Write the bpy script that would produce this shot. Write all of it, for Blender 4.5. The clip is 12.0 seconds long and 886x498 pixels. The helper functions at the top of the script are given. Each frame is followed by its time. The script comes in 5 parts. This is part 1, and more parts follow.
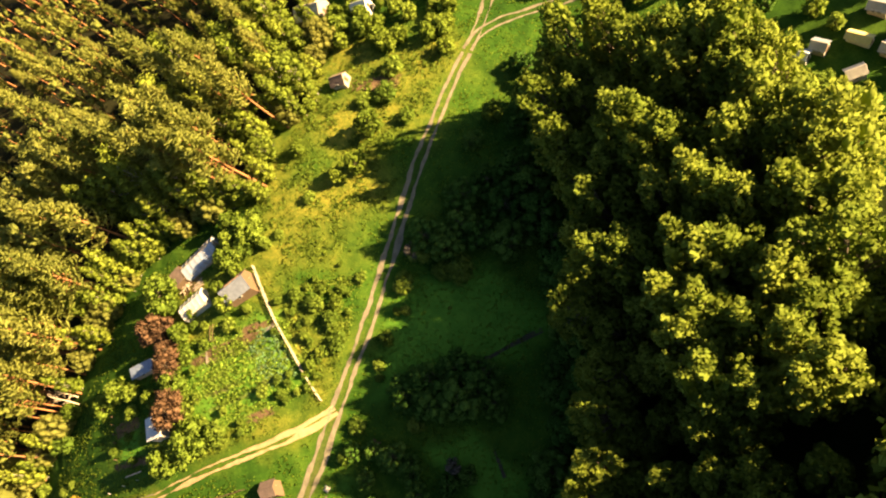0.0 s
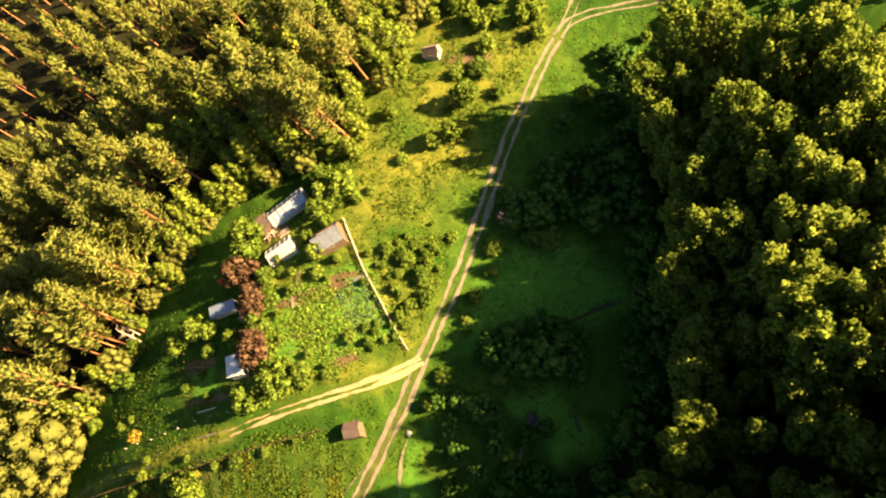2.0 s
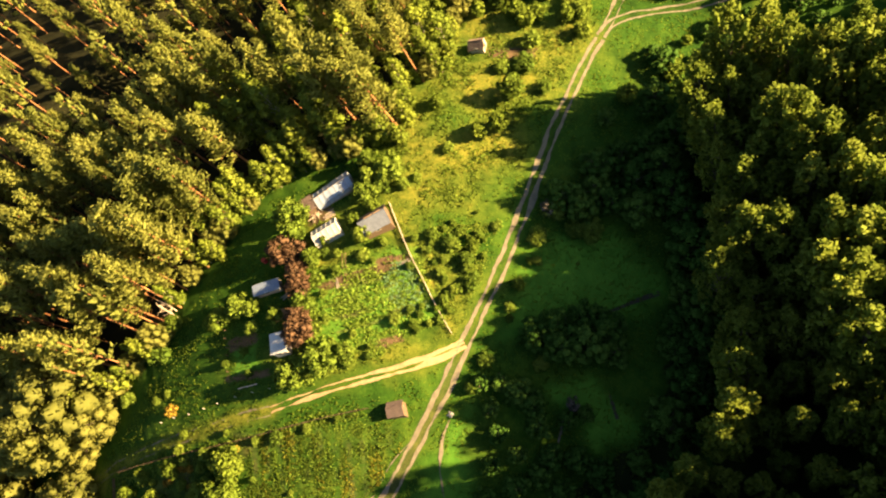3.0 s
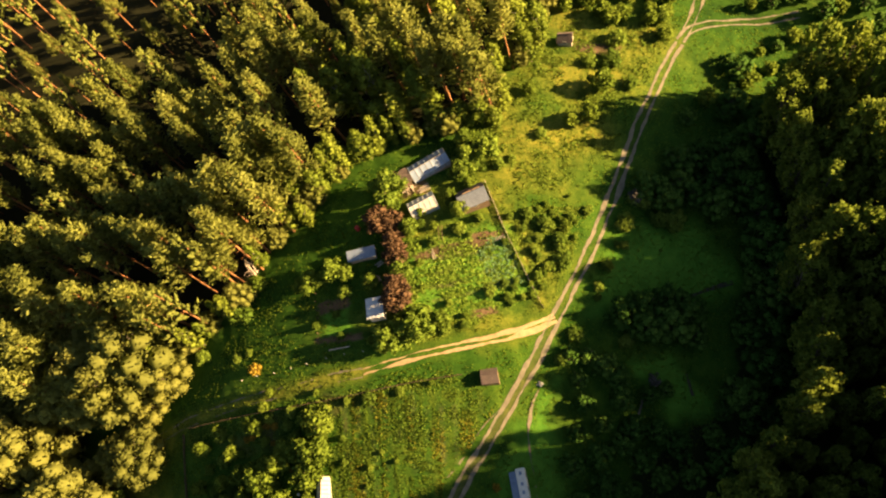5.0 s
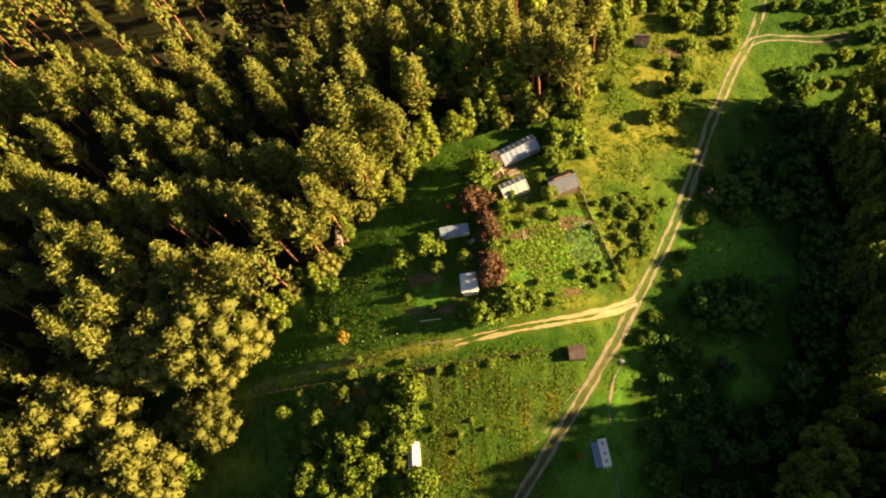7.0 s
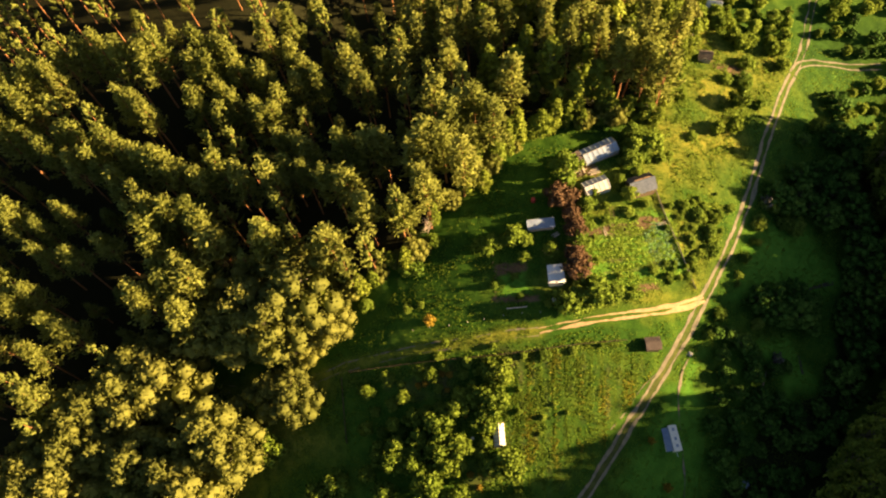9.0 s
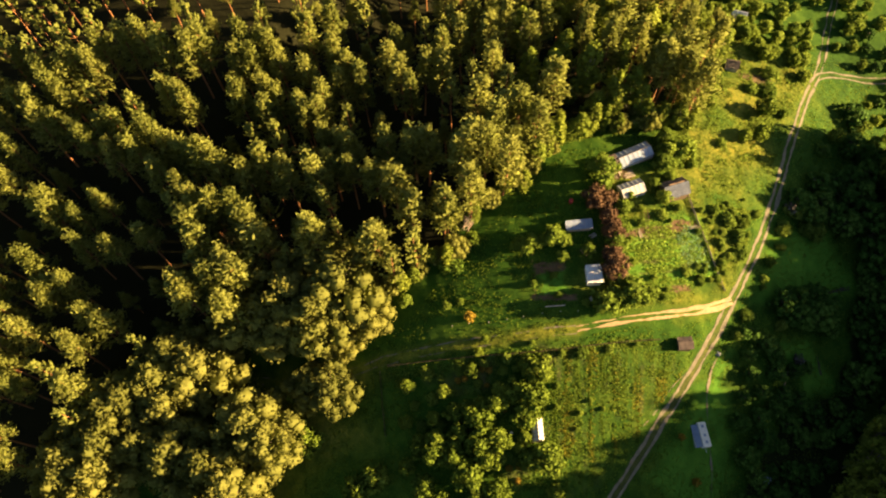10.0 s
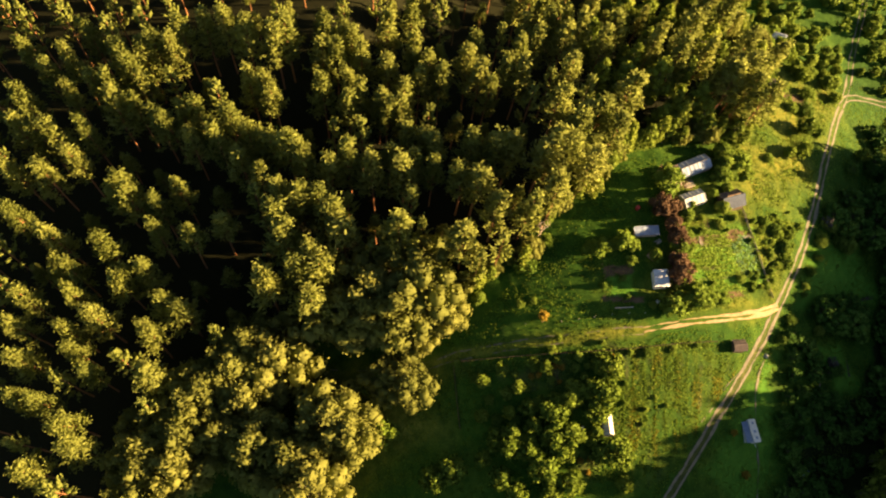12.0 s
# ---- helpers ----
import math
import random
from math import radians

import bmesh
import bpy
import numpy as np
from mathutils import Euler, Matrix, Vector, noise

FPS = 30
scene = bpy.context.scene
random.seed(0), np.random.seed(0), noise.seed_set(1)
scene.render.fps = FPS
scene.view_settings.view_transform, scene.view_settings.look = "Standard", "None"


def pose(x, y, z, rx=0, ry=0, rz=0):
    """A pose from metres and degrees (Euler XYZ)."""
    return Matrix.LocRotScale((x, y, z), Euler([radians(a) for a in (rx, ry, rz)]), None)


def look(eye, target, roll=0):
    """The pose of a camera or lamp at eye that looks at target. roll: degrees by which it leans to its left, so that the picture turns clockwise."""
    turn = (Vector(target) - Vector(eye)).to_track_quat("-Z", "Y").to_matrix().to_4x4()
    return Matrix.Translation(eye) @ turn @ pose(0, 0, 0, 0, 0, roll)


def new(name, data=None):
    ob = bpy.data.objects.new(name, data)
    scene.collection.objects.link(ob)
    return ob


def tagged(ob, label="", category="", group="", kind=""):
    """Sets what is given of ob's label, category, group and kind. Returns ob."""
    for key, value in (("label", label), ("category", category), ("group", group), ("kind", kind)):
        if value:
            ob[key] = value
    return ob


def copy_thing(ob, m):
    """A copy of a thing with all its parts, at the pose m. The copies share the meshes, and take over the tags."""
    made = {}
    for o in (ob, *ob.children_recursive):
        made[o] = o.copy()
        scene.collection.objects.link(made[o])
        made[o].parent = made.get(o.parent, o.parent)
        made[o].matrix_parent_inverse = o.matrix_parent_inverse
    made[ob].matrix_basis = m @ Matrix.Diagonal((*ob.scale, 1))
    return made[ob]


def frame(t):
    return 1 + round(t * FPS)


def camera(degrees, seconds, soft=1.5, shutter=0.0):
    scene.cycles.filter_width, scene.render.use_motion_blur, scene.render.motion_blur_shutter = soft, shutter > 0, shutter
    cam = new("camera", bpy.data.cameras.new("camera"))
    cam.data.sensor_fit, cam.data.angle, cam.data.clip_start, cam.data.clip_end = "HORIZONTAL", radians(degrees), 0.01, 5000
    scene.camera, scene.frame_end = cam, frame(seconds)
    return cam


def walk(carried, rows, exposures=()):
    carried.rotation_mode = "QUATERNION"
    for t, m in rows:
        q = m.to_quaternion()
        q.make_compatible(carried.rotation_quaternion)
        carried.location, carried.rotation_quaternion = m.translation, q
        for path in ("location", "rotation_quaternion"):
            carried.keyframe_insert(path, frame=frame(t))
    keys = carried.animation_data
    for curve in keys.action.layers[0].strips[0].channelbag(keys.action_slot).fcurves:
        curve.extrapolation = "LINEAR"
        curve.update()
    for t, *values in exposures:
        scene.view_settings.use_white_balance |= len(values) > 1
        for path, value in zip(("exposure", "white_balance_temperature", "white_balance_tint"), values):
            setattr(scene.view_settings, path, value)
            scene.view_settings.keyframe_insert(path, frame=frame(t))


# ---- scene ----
cam = camera(66.32, 12.0, soft=2.1)
ROWS = [
    (0, 82.96, 21.56, 92.84, 23.461, 31.252, 29.426),
    (0.5, 79.46, 16.63, 97.14, 23.948, 29.534, 30.390),
    (1, 75.94, 11.65, 101.26, 24.398, 27.854, 31.166),
    (1.5, 72.44, 6.72, 105.16, 24.826, 26.269, 31.929),
    (2, 69.00, 1.97, 108.78, 25.196, 24.866, 32.691),
    (2.5, 65.56, -2.60, 112.19, 25.529, 23.578, 33.442),
    (3, 61.89, -7.19, 115.51, 25.793, 22.292, 34.145),
    (5, 42.70, -28.52, 129.34, 25.938, 16.158, 35.547),
    (5.5, 37.41, -34.17, 132.48, 25.929, 14.634, 35.733),
    (6, 32.02, -39.83, 135.47, 25.848, 13.143, 35.883),
    (6.5, 26.58, -45.46, 138.31, 25.703, 11.572, 36.011),
    (7, 21.04, -51.09, 140.95, 25.514, 9.994, 36.173),
    (9, -2.71, -73.88, 149.71, 25.331, 3.864, 36.618),
    (9.5, -9.13, -78.95, 151.51, 25.062, 2.384, 36.654),
    (10, -15.69, -83.87, 153.10, 24.778, 0.892, 36.739),
    (10.5, -22.32, -88.71, 154.44, 24.513, -0.607, 36.803),
    (11, -28.94, -93.48, 155.55, 24.273, -2.062, 36.792),
    (11.5, -35.51, -98.24, 156.48, 24.037, -3.405, 36.694),
    (12, -42.04, -103.02, 157.32, 23.817, -4.616, 36.502),
]
walk(cam, [(t, pose(x, y, z, rx, ry, rz)) for t, x, y, z, rx, ry, rz in ROWS], [(0, 3.15, 6900, 12), (2.0, 3.28, 6800, 11.5), (3.0, 3.18, 6800, 11), (5, 2.82, 7100, 12.5), (12, 2.96, 7000, 12.5)])

# ---- light: low evening sun from beyond the poplars ----
SUN_TURN, SUN_HEIGHT = 37.0, 14.2
sun_way = Vector((math.cos(radians(SUN_TURN)) * math.cos(radians(SUN_HEIGHT)), math.sin(radians(SUN_TURN)) * math.cos(radians(SUN_HEIGHT)), math.sin(radians(SUN_HEIGHT))))
world = bpy.data.worlds.new("world")
scene.world = world
world.use_nodes = True
sky = world.node_tree.nodes.new("ShaderNodeTexSky")
sky.sky_type, sky.sun_disc = "NISHITA", False
sky.sun_elevation, sky.sun_rotation = radians(SUN_HEIGHT), radians(90 - SUN_TURN)
world.node_tree.links.new(sky.outputs[0], world.node_tree.nodes["Background"].inputs[0])
world.node_tree.nodes["Background"].inputs[1].default_value = 0.023
sun = new("sun", bpy.data.lights.new("sun", "SUN"))
sun.data.energy, sun.data.angle, sun.data.color = 4.25, radians(0.6), (1.0, 0.70, 0.33)
sun.matrix_world = look(sun_way * 300, (0, 0, 0))


# ---- materials ----
def graph(name):
    m = bpy.data.materials.new(name)
    m.use_nodes = True
    n = m.node_tree.nodes
    return m, n, m.node_tree.links, n["Principled BSDF"]


def ramp(n, l, fac, stops):
    r = n.new("ShaderNodeValToRGB")
    while len(r.color_ramp.elements) < len(stops):
        r.color_ramp.elements.new(0.5)
    for e, (p, c) in zip(r.color_ramp.elements, stops):
        e.position, e.color = p, (*c, 1)
    l.new(fac, r.inputs[0])
    return r.outputs[0]


def noise_tex(n, l, scale, detail=4.0, coords="Object", rough=0.6):
    c = n.new("ShaderNodeTexCoord")
    t = n.new("ShaderNodeTexNoise")
    t.inputs["Scale"].default_value, t.inputs["Detail"].default_value, t.inputs["Roughness"].default_value = scale, detail, rough
    l.new(c.outputs[coords], t.inputs["Vector"])
    return t.outputs["Fac"]


def mixed(n, l, fac, a, b, blend="MIX"):
    m = n.new("ShaderNodeMix")
    m.data_type, m.blend_type = "RGBA", blend
    for socket, v in ((m.inputs[0], fac), (m.inputs[6], a), (m.inputs[7], b)):
        if isinstance(v, (int, float)):
            socket.default_value = v
        elif isinstance(v, tuple):
            socket.default_value = (*v, 1)
        else:
            l.new(v, socket)
    return m.outputs[2]


def bump(n, l, height, bsdf, strength=0.4, distance=0.05):
    b = n.new("ShaderNodeBump")
    b.inputs["Strength"].default_value, b.inputs["Distance"].default_value = strength, distance
    l.new(height, b.inputs["Height"])
    l.new(b.outputs[0], bsdf.inputs["Normal"])


def leaf_material(name, dark, mid, light, through_light=0.35):
    """Leaves: tone by tree and by leaf, and some light through them."""
    m, n, l, b = graph(name)
    info, geo = n.new("ShaderNodeObjectInfo"), n.new("ShaderNodeNewGeometry")
    tree = ramp(n, l, info.outputs["Random"], [(0.0, dark), (0.5, mid), (1.0, light)])
    leaf = ramp(n, l, geo.outputs["Random Per Island"], [(0.0, dark), (0.55, mid), (1.0, light)])
    colour = mixed(n, l, 0.35, tree, leaf)
    l.new(colour, b.inputs["Base Color"])
    b.inputs["Roughness"].default_value = 0.7
    b.inputs["Specular IOR Level"].default_value = 0.06
    t, mx, out = n.new("ShaderNodeBsdfTranslucent"), n.new("ShaderNodeMixShader"), n["Material Output"]
    l.new(colour, t.inputs["Color"])
    mx.inputs[0].default_value = through_light
    l.new(b.outputs[0], mx.inputs[1])
    l.new(t.outputs[0], mx.inputs[2])
    l.new(mx.outputs[0], out.inputs["Surface"])
    return m


def plain(name, a, b_col, scale=6.0, rough=0.8, metal=0.0, relief=0.3, streak=(1, 1, 1)):
    """Two tones by noise at two scales, with fine relief."""
    m, n, l, b = graph(name)
    c, mp = n.new("ShaderNodeTexCoord"), n.new("ShaderNodeMapping")
    mp.inputs["Scale"].default_value = streak
    l.new(c.outputs["Object"], mp.inputs["Vector"])
    t1, t2 = n.new("ShaderNodeTexNoise"), n.new("ShaderNodeTexNoise")
    t1.inputs["Scale"].default_value, t2.inputs["Scale"].default_value = scale, scale * 7
    t1.inputs["Detail"].default_value = 5
    for t in (t1, t2):
        l.new(mp.outputs[0], t.inputs["Vector"])
    tone = mixed(n, l, 0.35, t1.outputs["Fac"], t2.outputs["Fac"])
    l.new(ramp(n, l, tone, [(0.3, a), (0.7, b_col)]), b.inputs["Base Color"])
    b.inputs["Roughness"].default_value, b.inputs["Metallic"].default_value = rough, metal
    bump(n, l, t2.outputs["Fac"], b, relief, 0.02)
    return m


PINE = leaf_material("pine_needles", (0.175, 0.21, 0.050), (0.265, 0.295, 0.072), (0.345, 0.365, 0.095), 0.6)
BIRCH = leaf_material("birch_leaves", (0.105, 0.155, 0.022), (0.17, 0.225, 0.032), (0.245, 0.29, 0.042), 0.38)
POPLAR = leaf_material("poplar_leaves", (0.11, 0.165, 0.024), (0.185, 0.245, 0.038), (0.265, 0.32, 0.054), 0.55)
OAK = leaf_material("oak_leaves", (0.13, 0.148, 0.037), (0.195, 0.212, 0.052), (0.26, 0.265, 0.068), 0.55)
APPLE = leaf_material("apple_leaves", (0.080, 0.13, 0.018), (0.145, 0.21, 0.028), (0.225, 0.295, 0.042), 0.4)
PLUM = leaf_material("copper_leaves", (0.072, 0.042, 0.026), (0.120, 0.071, 0.043), (0.175, 0.105, 0.066), 0.2)
RUST = leaf_material("autumn_leaves", (0.16, 0.11, 0.018), (0.26, 0.17, 0.025), (0.34, 0.24, 0.04))
YELLOWWEED = leaf_material("yellow_weeds", (0.16, 0.165, 0.022), (0.25, 0.235, 0.030), (0.34, 0.30, 0.045), 0.4)
SHRUB = leaf_material("shrub_leaves", (0.080, 0.14, 0.022), (0.15, 0.23, 0.034), (0.235, 0.315, 0.052), 0.45)
GRASS = leaf_material("grass_blades", (0.055, 0.115, 0.012), (0.115, 0.185, 0.020), (0.20, 0.245, 0.034), 0.45)
LETTUCE = leaf_material("garden_greens", (0.15, 0.255, 0.035), (0.23, 0.34, 0.05), (0.32, 0.42, 0.07), 0.3)
CABBAGE = leaf_material("cabbage_leaves", (0.11, 0.23, 0.12), (0.16, 0.30, 0.15), (0.23, 0.37, 0.19), 0.3)
# Dark green leaves, toned down further to carry the poplars' shade.
SHADEDGREEN = leaf_material("shaded_green_leaves", (0.030, 0.080, 0.013), (0.055, 0.125, 0.020), (0.095, 0.175, 0.030), 0.3)
LIME = leaf_material("young_leaves", (0.105, 0.17, 0.026), (0.18, 0.26, 0.038), (0.265, 0.345, 0.055), 0.45)
GREYTWIG = leaf_material("grey_twigs", (0.05, 0.045, 0.042), (0.08, 0.072, 0.065), (0.12, 0.11, 0.10), 0.05)

PINE_BARK = plain("pine_bark", (0.20, 0.085, 0.035), (0.36, 0.16, 0.06), 3.0, 0.9, 0, 0.6, (4, 4, 1))
BARK = plain("bark", (0.07, 0.055, 0.04), (0.16, 0.13, 0.10), 4.0, 0.9, 0, 0.6, (4, 4, 1))
BIRCH_BARK = plain("birch_bark", (0.12, 0.11, 0.10), (0.36, 0.34, 0.31), 3.0, 0.8, 0, 0.3, (1, 1, 3))
DEADWOOD = plain("dead_wood", (0.34, 0.26, 0.20), (0.55, 0.46, 0.38), 5.0, 0.8)
SLATE = plain("cement_sheet", (0.30, 0.28, 0.26), (0.46, 0.43, 0.40), 1.5, 0.85, 0, 0.3)
DARKSLATE = plain("old_cement_sheet", (0.09, 0.105, 0.145), (0.155, 0.18, 0.24), 1.5, 0.85, 0, 0.3)
TIN = plain("weathered_tin", (0.38, 0.40, 0.44), (0.58, 0.60, 0.64), 1.2, 0.45, 0.35, 0.2)
BLUETIN = plain("blue_grey_tin", (0.125, 0.17, 0.27), (0.20, 0.255, 0.37), 1.2, 0.5, 0.3, 0.2)
RUSTTIN = plain("brown_roofing", (0.07, 0.05, 0.045), (0.14, 0.10, 0.09), 1.5, 0.8, 0, 0.3)
WHITEPAINT = plain("white_paint", (0.46, 0.44, 0.41), (0.66, 0.64, 0.60), 2.0, 0.6, 0, 0.1)
GREYBOARD = plain("weathered_boards", (0.20, 0.17, 0.14), (0.38, 0.33, 0.28), 2.0, 0.9, 0, 0.4, (1, 1, 6))
DARKBOARD = plain("dark_boards", (0.055, 0.035, 0.02), (0.13, 0.085, 0.05), 2.0, 0.9, 0, 0.4, (1, 1, 6))
REDPAINT = plain("red_paint", (0.30, 0.02, 0.015), (0.42, 0.04, 0.03), 2.0, 0.6)
FRESHWOOD = plain("cut_wood", (0.42, 0.24, 0.12), (0.62, 0.40, 0.22), 5.0, 0.8)
BRICKRED = plain("brick_red", (0.30, 0.10, 0.05), (0.44, 0.19, 0.10), 6.0, 0.9)
SAND = plain("sandy_track", (0.20, 0.135, 0.07), (0.38, 0.28, 0.155), 0.8, 0.95, 0, 0.5)
EARTHTRACK = plain("grey_track", (0.085, 0.075, 0.055), (0.19, 0.165, 0.12), 0.8, 0.95, 0, 0.5)
YELLOWROOF = plain("yellowed_roofing", (0.42, 0.36, 0.14), (0.60, 0.52, 0.22), 1.5, 0.7, 0, 0.2)
DITCHSOIL = plain("wet_soil", (0.018, 0.016, 0.010), (0.045, 0.038, 0.022), 1.5, 0.9, 0, 0.5)
CONCRETE = plain("concrete", (0.33, 0.31, 0.28), (0.50, 0.47, 0.43), 2.0, 0.9)
glass, _n, _l, _b = graph("window_glass")
_b.inputs["Base Color"].default_value, _b.inputs["Roughness"].default_value = (0.03, 0.04, 0.05, 1), 0.08


def film_material():
    """Greenhouse film: pale, lets part of the light through."""
    m, n, l, b = graph("greenhouse_film")
    l.new(ramp(n, l, noise_tex(n, l, 1.6), [(0.3, (0.20, 0.26, 0.38)), (0.7, (0.30, 0.37, 0.50))]), b.inputs["Base Color"])
    b.inputs["Roughness"].default_value = 0.35
    b.inputs["Transmission Weight"].default_value = 0.12
    return m


FILM = film_material()


# ---- terrain ----
HILL = (1.140, 2.408, -7.260, -0.980, 1.604, -26.649, -1.329, 7.497, -2.325, -11.855, -2.777, 4.963, 12.767, -1.138, 6.603)


def lie(x, y):
    """Height of the land, a slope that rises to the pine wood; flat far out."""
    x, y = np.asarray(x, float), np.asarray(y, float)
    dx, dy = x + 30, y + 4
    r = np.hypot(dx, dy) + 1e-9
    s = np.minimum(1, 100 / r)
    u, v = (-30 + dx * s) / 60, (-4 + dy * s) / 60
    z, i = 0, 0
    for a in range(5):
        for b in range(5 - a):
            z = z + HILL[i] * u**a * v**b
            i += 1
    return z * np.clip((900 - r) / 600, 0, 1)


def lie1(x, y):
    return float(lie(x, y))


def inside(poly, x, y):
    """Whether points lie in a polygon."""
    x, y = np.asarray(x, float), np.asarray(y, float)
    c = np.zeros(x.shape, bool)
    for (x0, y0), (x1, y1) in zip(poly, poly[1:] + poly[:1]):
        cut = (y0 > y) != (y1 > y)
        c ^= cut & (x < (x1 - x0) * (y - y0) / (y1 - y0 + 1e-12) + x0)
    return c


def off_line(line, x, y):
    """Distance of points from a polyline."""
    x, y = np.asarray(x, float), np.asarray(y, float)
    d = np.full(x.shape, 1e9)
    for (x0, y0), (x1, y1) in zip(line, line[1:]):
        ex, ey = x1 - x0, y1 - y0
        k = np.clip(((x - x0) * ex + (y - y0) * ey) / (ex * ex + ey * ey), 0, 1)
        d = np.minimum(d, np.hypot(x - x0 - k * ex, y - y0 - k * ey))
    return d


ROAD = [(8, -190), (5.2, -90), (4.7, -62), (4.8, -49), (4.9, -38), (4.9, -29), (4.9, -20), (4.7, -9), (4.0, 0), (3.2, 11.5), (2.5, 18), (1.2, 26.6), (-0.6, 35), (-2.2, 43), (-3.8, 50), (-5.2, 59), (-6.6, 68), (-7.2, 75)]
ROAD_BEND = [(-7.2, 75), (-7.3, 79), (-5.1, 82.6), (-1.6, 86), (3.6, 90), (12, 97)]
ROAD_NORTH = [(-7.2, 75), (-8.1, 83.6), (-9.2, 88.4), (-13, 100), (-18, 120)]
LANE = [(3.9, 1.6), (0.2, -4.2), (-4, -9.2), (-8.4, -13.8), (-13, -18.6), (-17.5, -23.6), (-22, -28.8)]
LANE_GRASS = [(-22, -28.8), (-27.5, -33.9), (-34.2, -40.6), (-41.5, -47), (-47.8, -53.2), (-54.4, -59.7), (-60, -67), (-68, -74), (-78, -80)]
PINEWOOD = [(-62, 100), (-53, 86), (-47, 76), (-38, 69), (-36, 61), (-29, 53), (-34, 46), (-33, 38), (-28, 33), (-35, 25), (-45, 15), (-51, 4), (-52, -6), (-53, -19), (-54, -32), (-60, -43), (-64, -50), (-70, -60), (-84, -72), (-90, -84), (-88, -104), (-88, -125), (-92, -160), (-200, -190), (-330, -60), (-330, 130), (-200, 210), (-90, 200)]
POPLARWOOD = [(18, 62), (24, 50), (29, 40), (32, 30), (38, 26), (47, 22), (49, 10), (47, -14), (50, -60), (118, -80), (122, 40), (88, 58), (62, 74), (40, 84), (20, 80)]
THICKET = [(31, 27), (36, 16), (38, 4), (35, -4), (30, -12), (29, -30), (32, -50), (50, -56), (46, 14), (44, 22)]


# ---- mesh helpers ----
def mesh_of(name, verts, faces, material, smooth=False, normals=None):
    me = bpy.data.meshes.new(name)
    verts, faces = np.asarray(verts, np.float32), np.asarray(faces, np.int32)
    k = faces.shape[1]
    me.vertices.add(len(verts))
    me.vertices.foreach_set("co", verts.ravel())
    me.loops.add(faces.size)
    me.loops.foreach_set("vertex_index", faces.ravel())
    me.polygons.add(len(faces))
    me.polygons.foreach_set("loop_start", np.arange(0, faces.size, k, dtype=np.int32))
    me.polygons.foreach_set("loop_total", np.full(len(faces), k, np.int32))
    if smooth:
        me.polygons.foreach_set("use_smooth", np.ones(len(faces), bool))
    me.update(calc_edges=True)
    me.validate()
    if normals is not None:
        me.polygons.foreach_set("use_smooth", np.ones(len(faces), bool))
        me.normals_split_custom_set_from_vertices(np.asarray(normals, np.float32))
    me.materials.append(material)
    return me


def part(name, bm, material, parent, label="", smooth=False):
    """One bmesh as one mesh object under a thing or a part."""
    me = bpy.data.meshes.new(name)
    bm.normal_update()
    bm.to_mesh(me)
    bm.free()
    me.materials.append(material)
    if smooth:
        for p in me.polygons:
            p.use_smooth = True
    ob = new(name, me)
    ob.parent = parent
    if label:
        tagged(ob, label)
    return ob


def thing(name, x, y, turn=0.0, label="", category="", group="", kind="", z=None):
    ob = new(name)
    ob.matrix_basis = pose(x, y, lie1(x, y) if z is None else z, 0, 0, turn)
    return tagged(ob, label, category, group, kind)


def box(bm, x0, y0, z0, x1, y1, z1, m=None, bevel=0.0):
    """A box between two corners, with broken edges if asked."""
    made = bmesh.ops.create_cube(bm, size=1)["verts"]
    t = Matrix.Translation(((x0 + x1) / 2, (y0 + y1) / 2, (z0 + z1) / 2)) @ Matrix.Diagonal((x1 - x0, y1 - y0, z1 - z0, 1))
    bmesh.ops.transform(bm, matrix=(m or Matrix()) @ t, verts=made)
    if bevel:
        edges = list({e for v in made for e in v.link_edges})
        bmesh.ops.bevel(bm, geom=edges, offset=bevel, segments=1, affect="EDGES")
    return bm


def one_box(*a, **k):
    return box(bmesh.new(), *a, **k)


def tubes(paths, sides=6):
    """Tapered tubes along paths of (x, y, z, radius): vertices and quads."""
    verts, faces = [], []
    for p in paths:
        p = np.asarray(p, float)
        base = len(verts)
        for i, (x, y, z, r) in enumerate(p):
            d = p[min(i + 1, len(p) - 1), :3] - p[max(i - 1, 0), :3]
            d /= np.linalg.norm(d) + 1e-9
            u = np.cross(d, (0.3, 0.1, 1) if abs(d[2]) < 0.9 else (1, 0, 0))
            u /= np.linalg.norm(u) + 1e-9
            w = np.cross(d, u)
            for k in range(sides):
                a = 2 * math.pi * k / sides
                verts.append(np.array((x, y, z)) + r * (math.cos(a) * u + math.sin(a) * w))
        for i in range(len(p) - 1):
            for k in range(sides):
                a, b = base + i * sides + k, base + i * sides + (k + 1) % sides
                faces.append((a, b, b + sides, a + sides))
    return np.array(verts), np.array(faces)


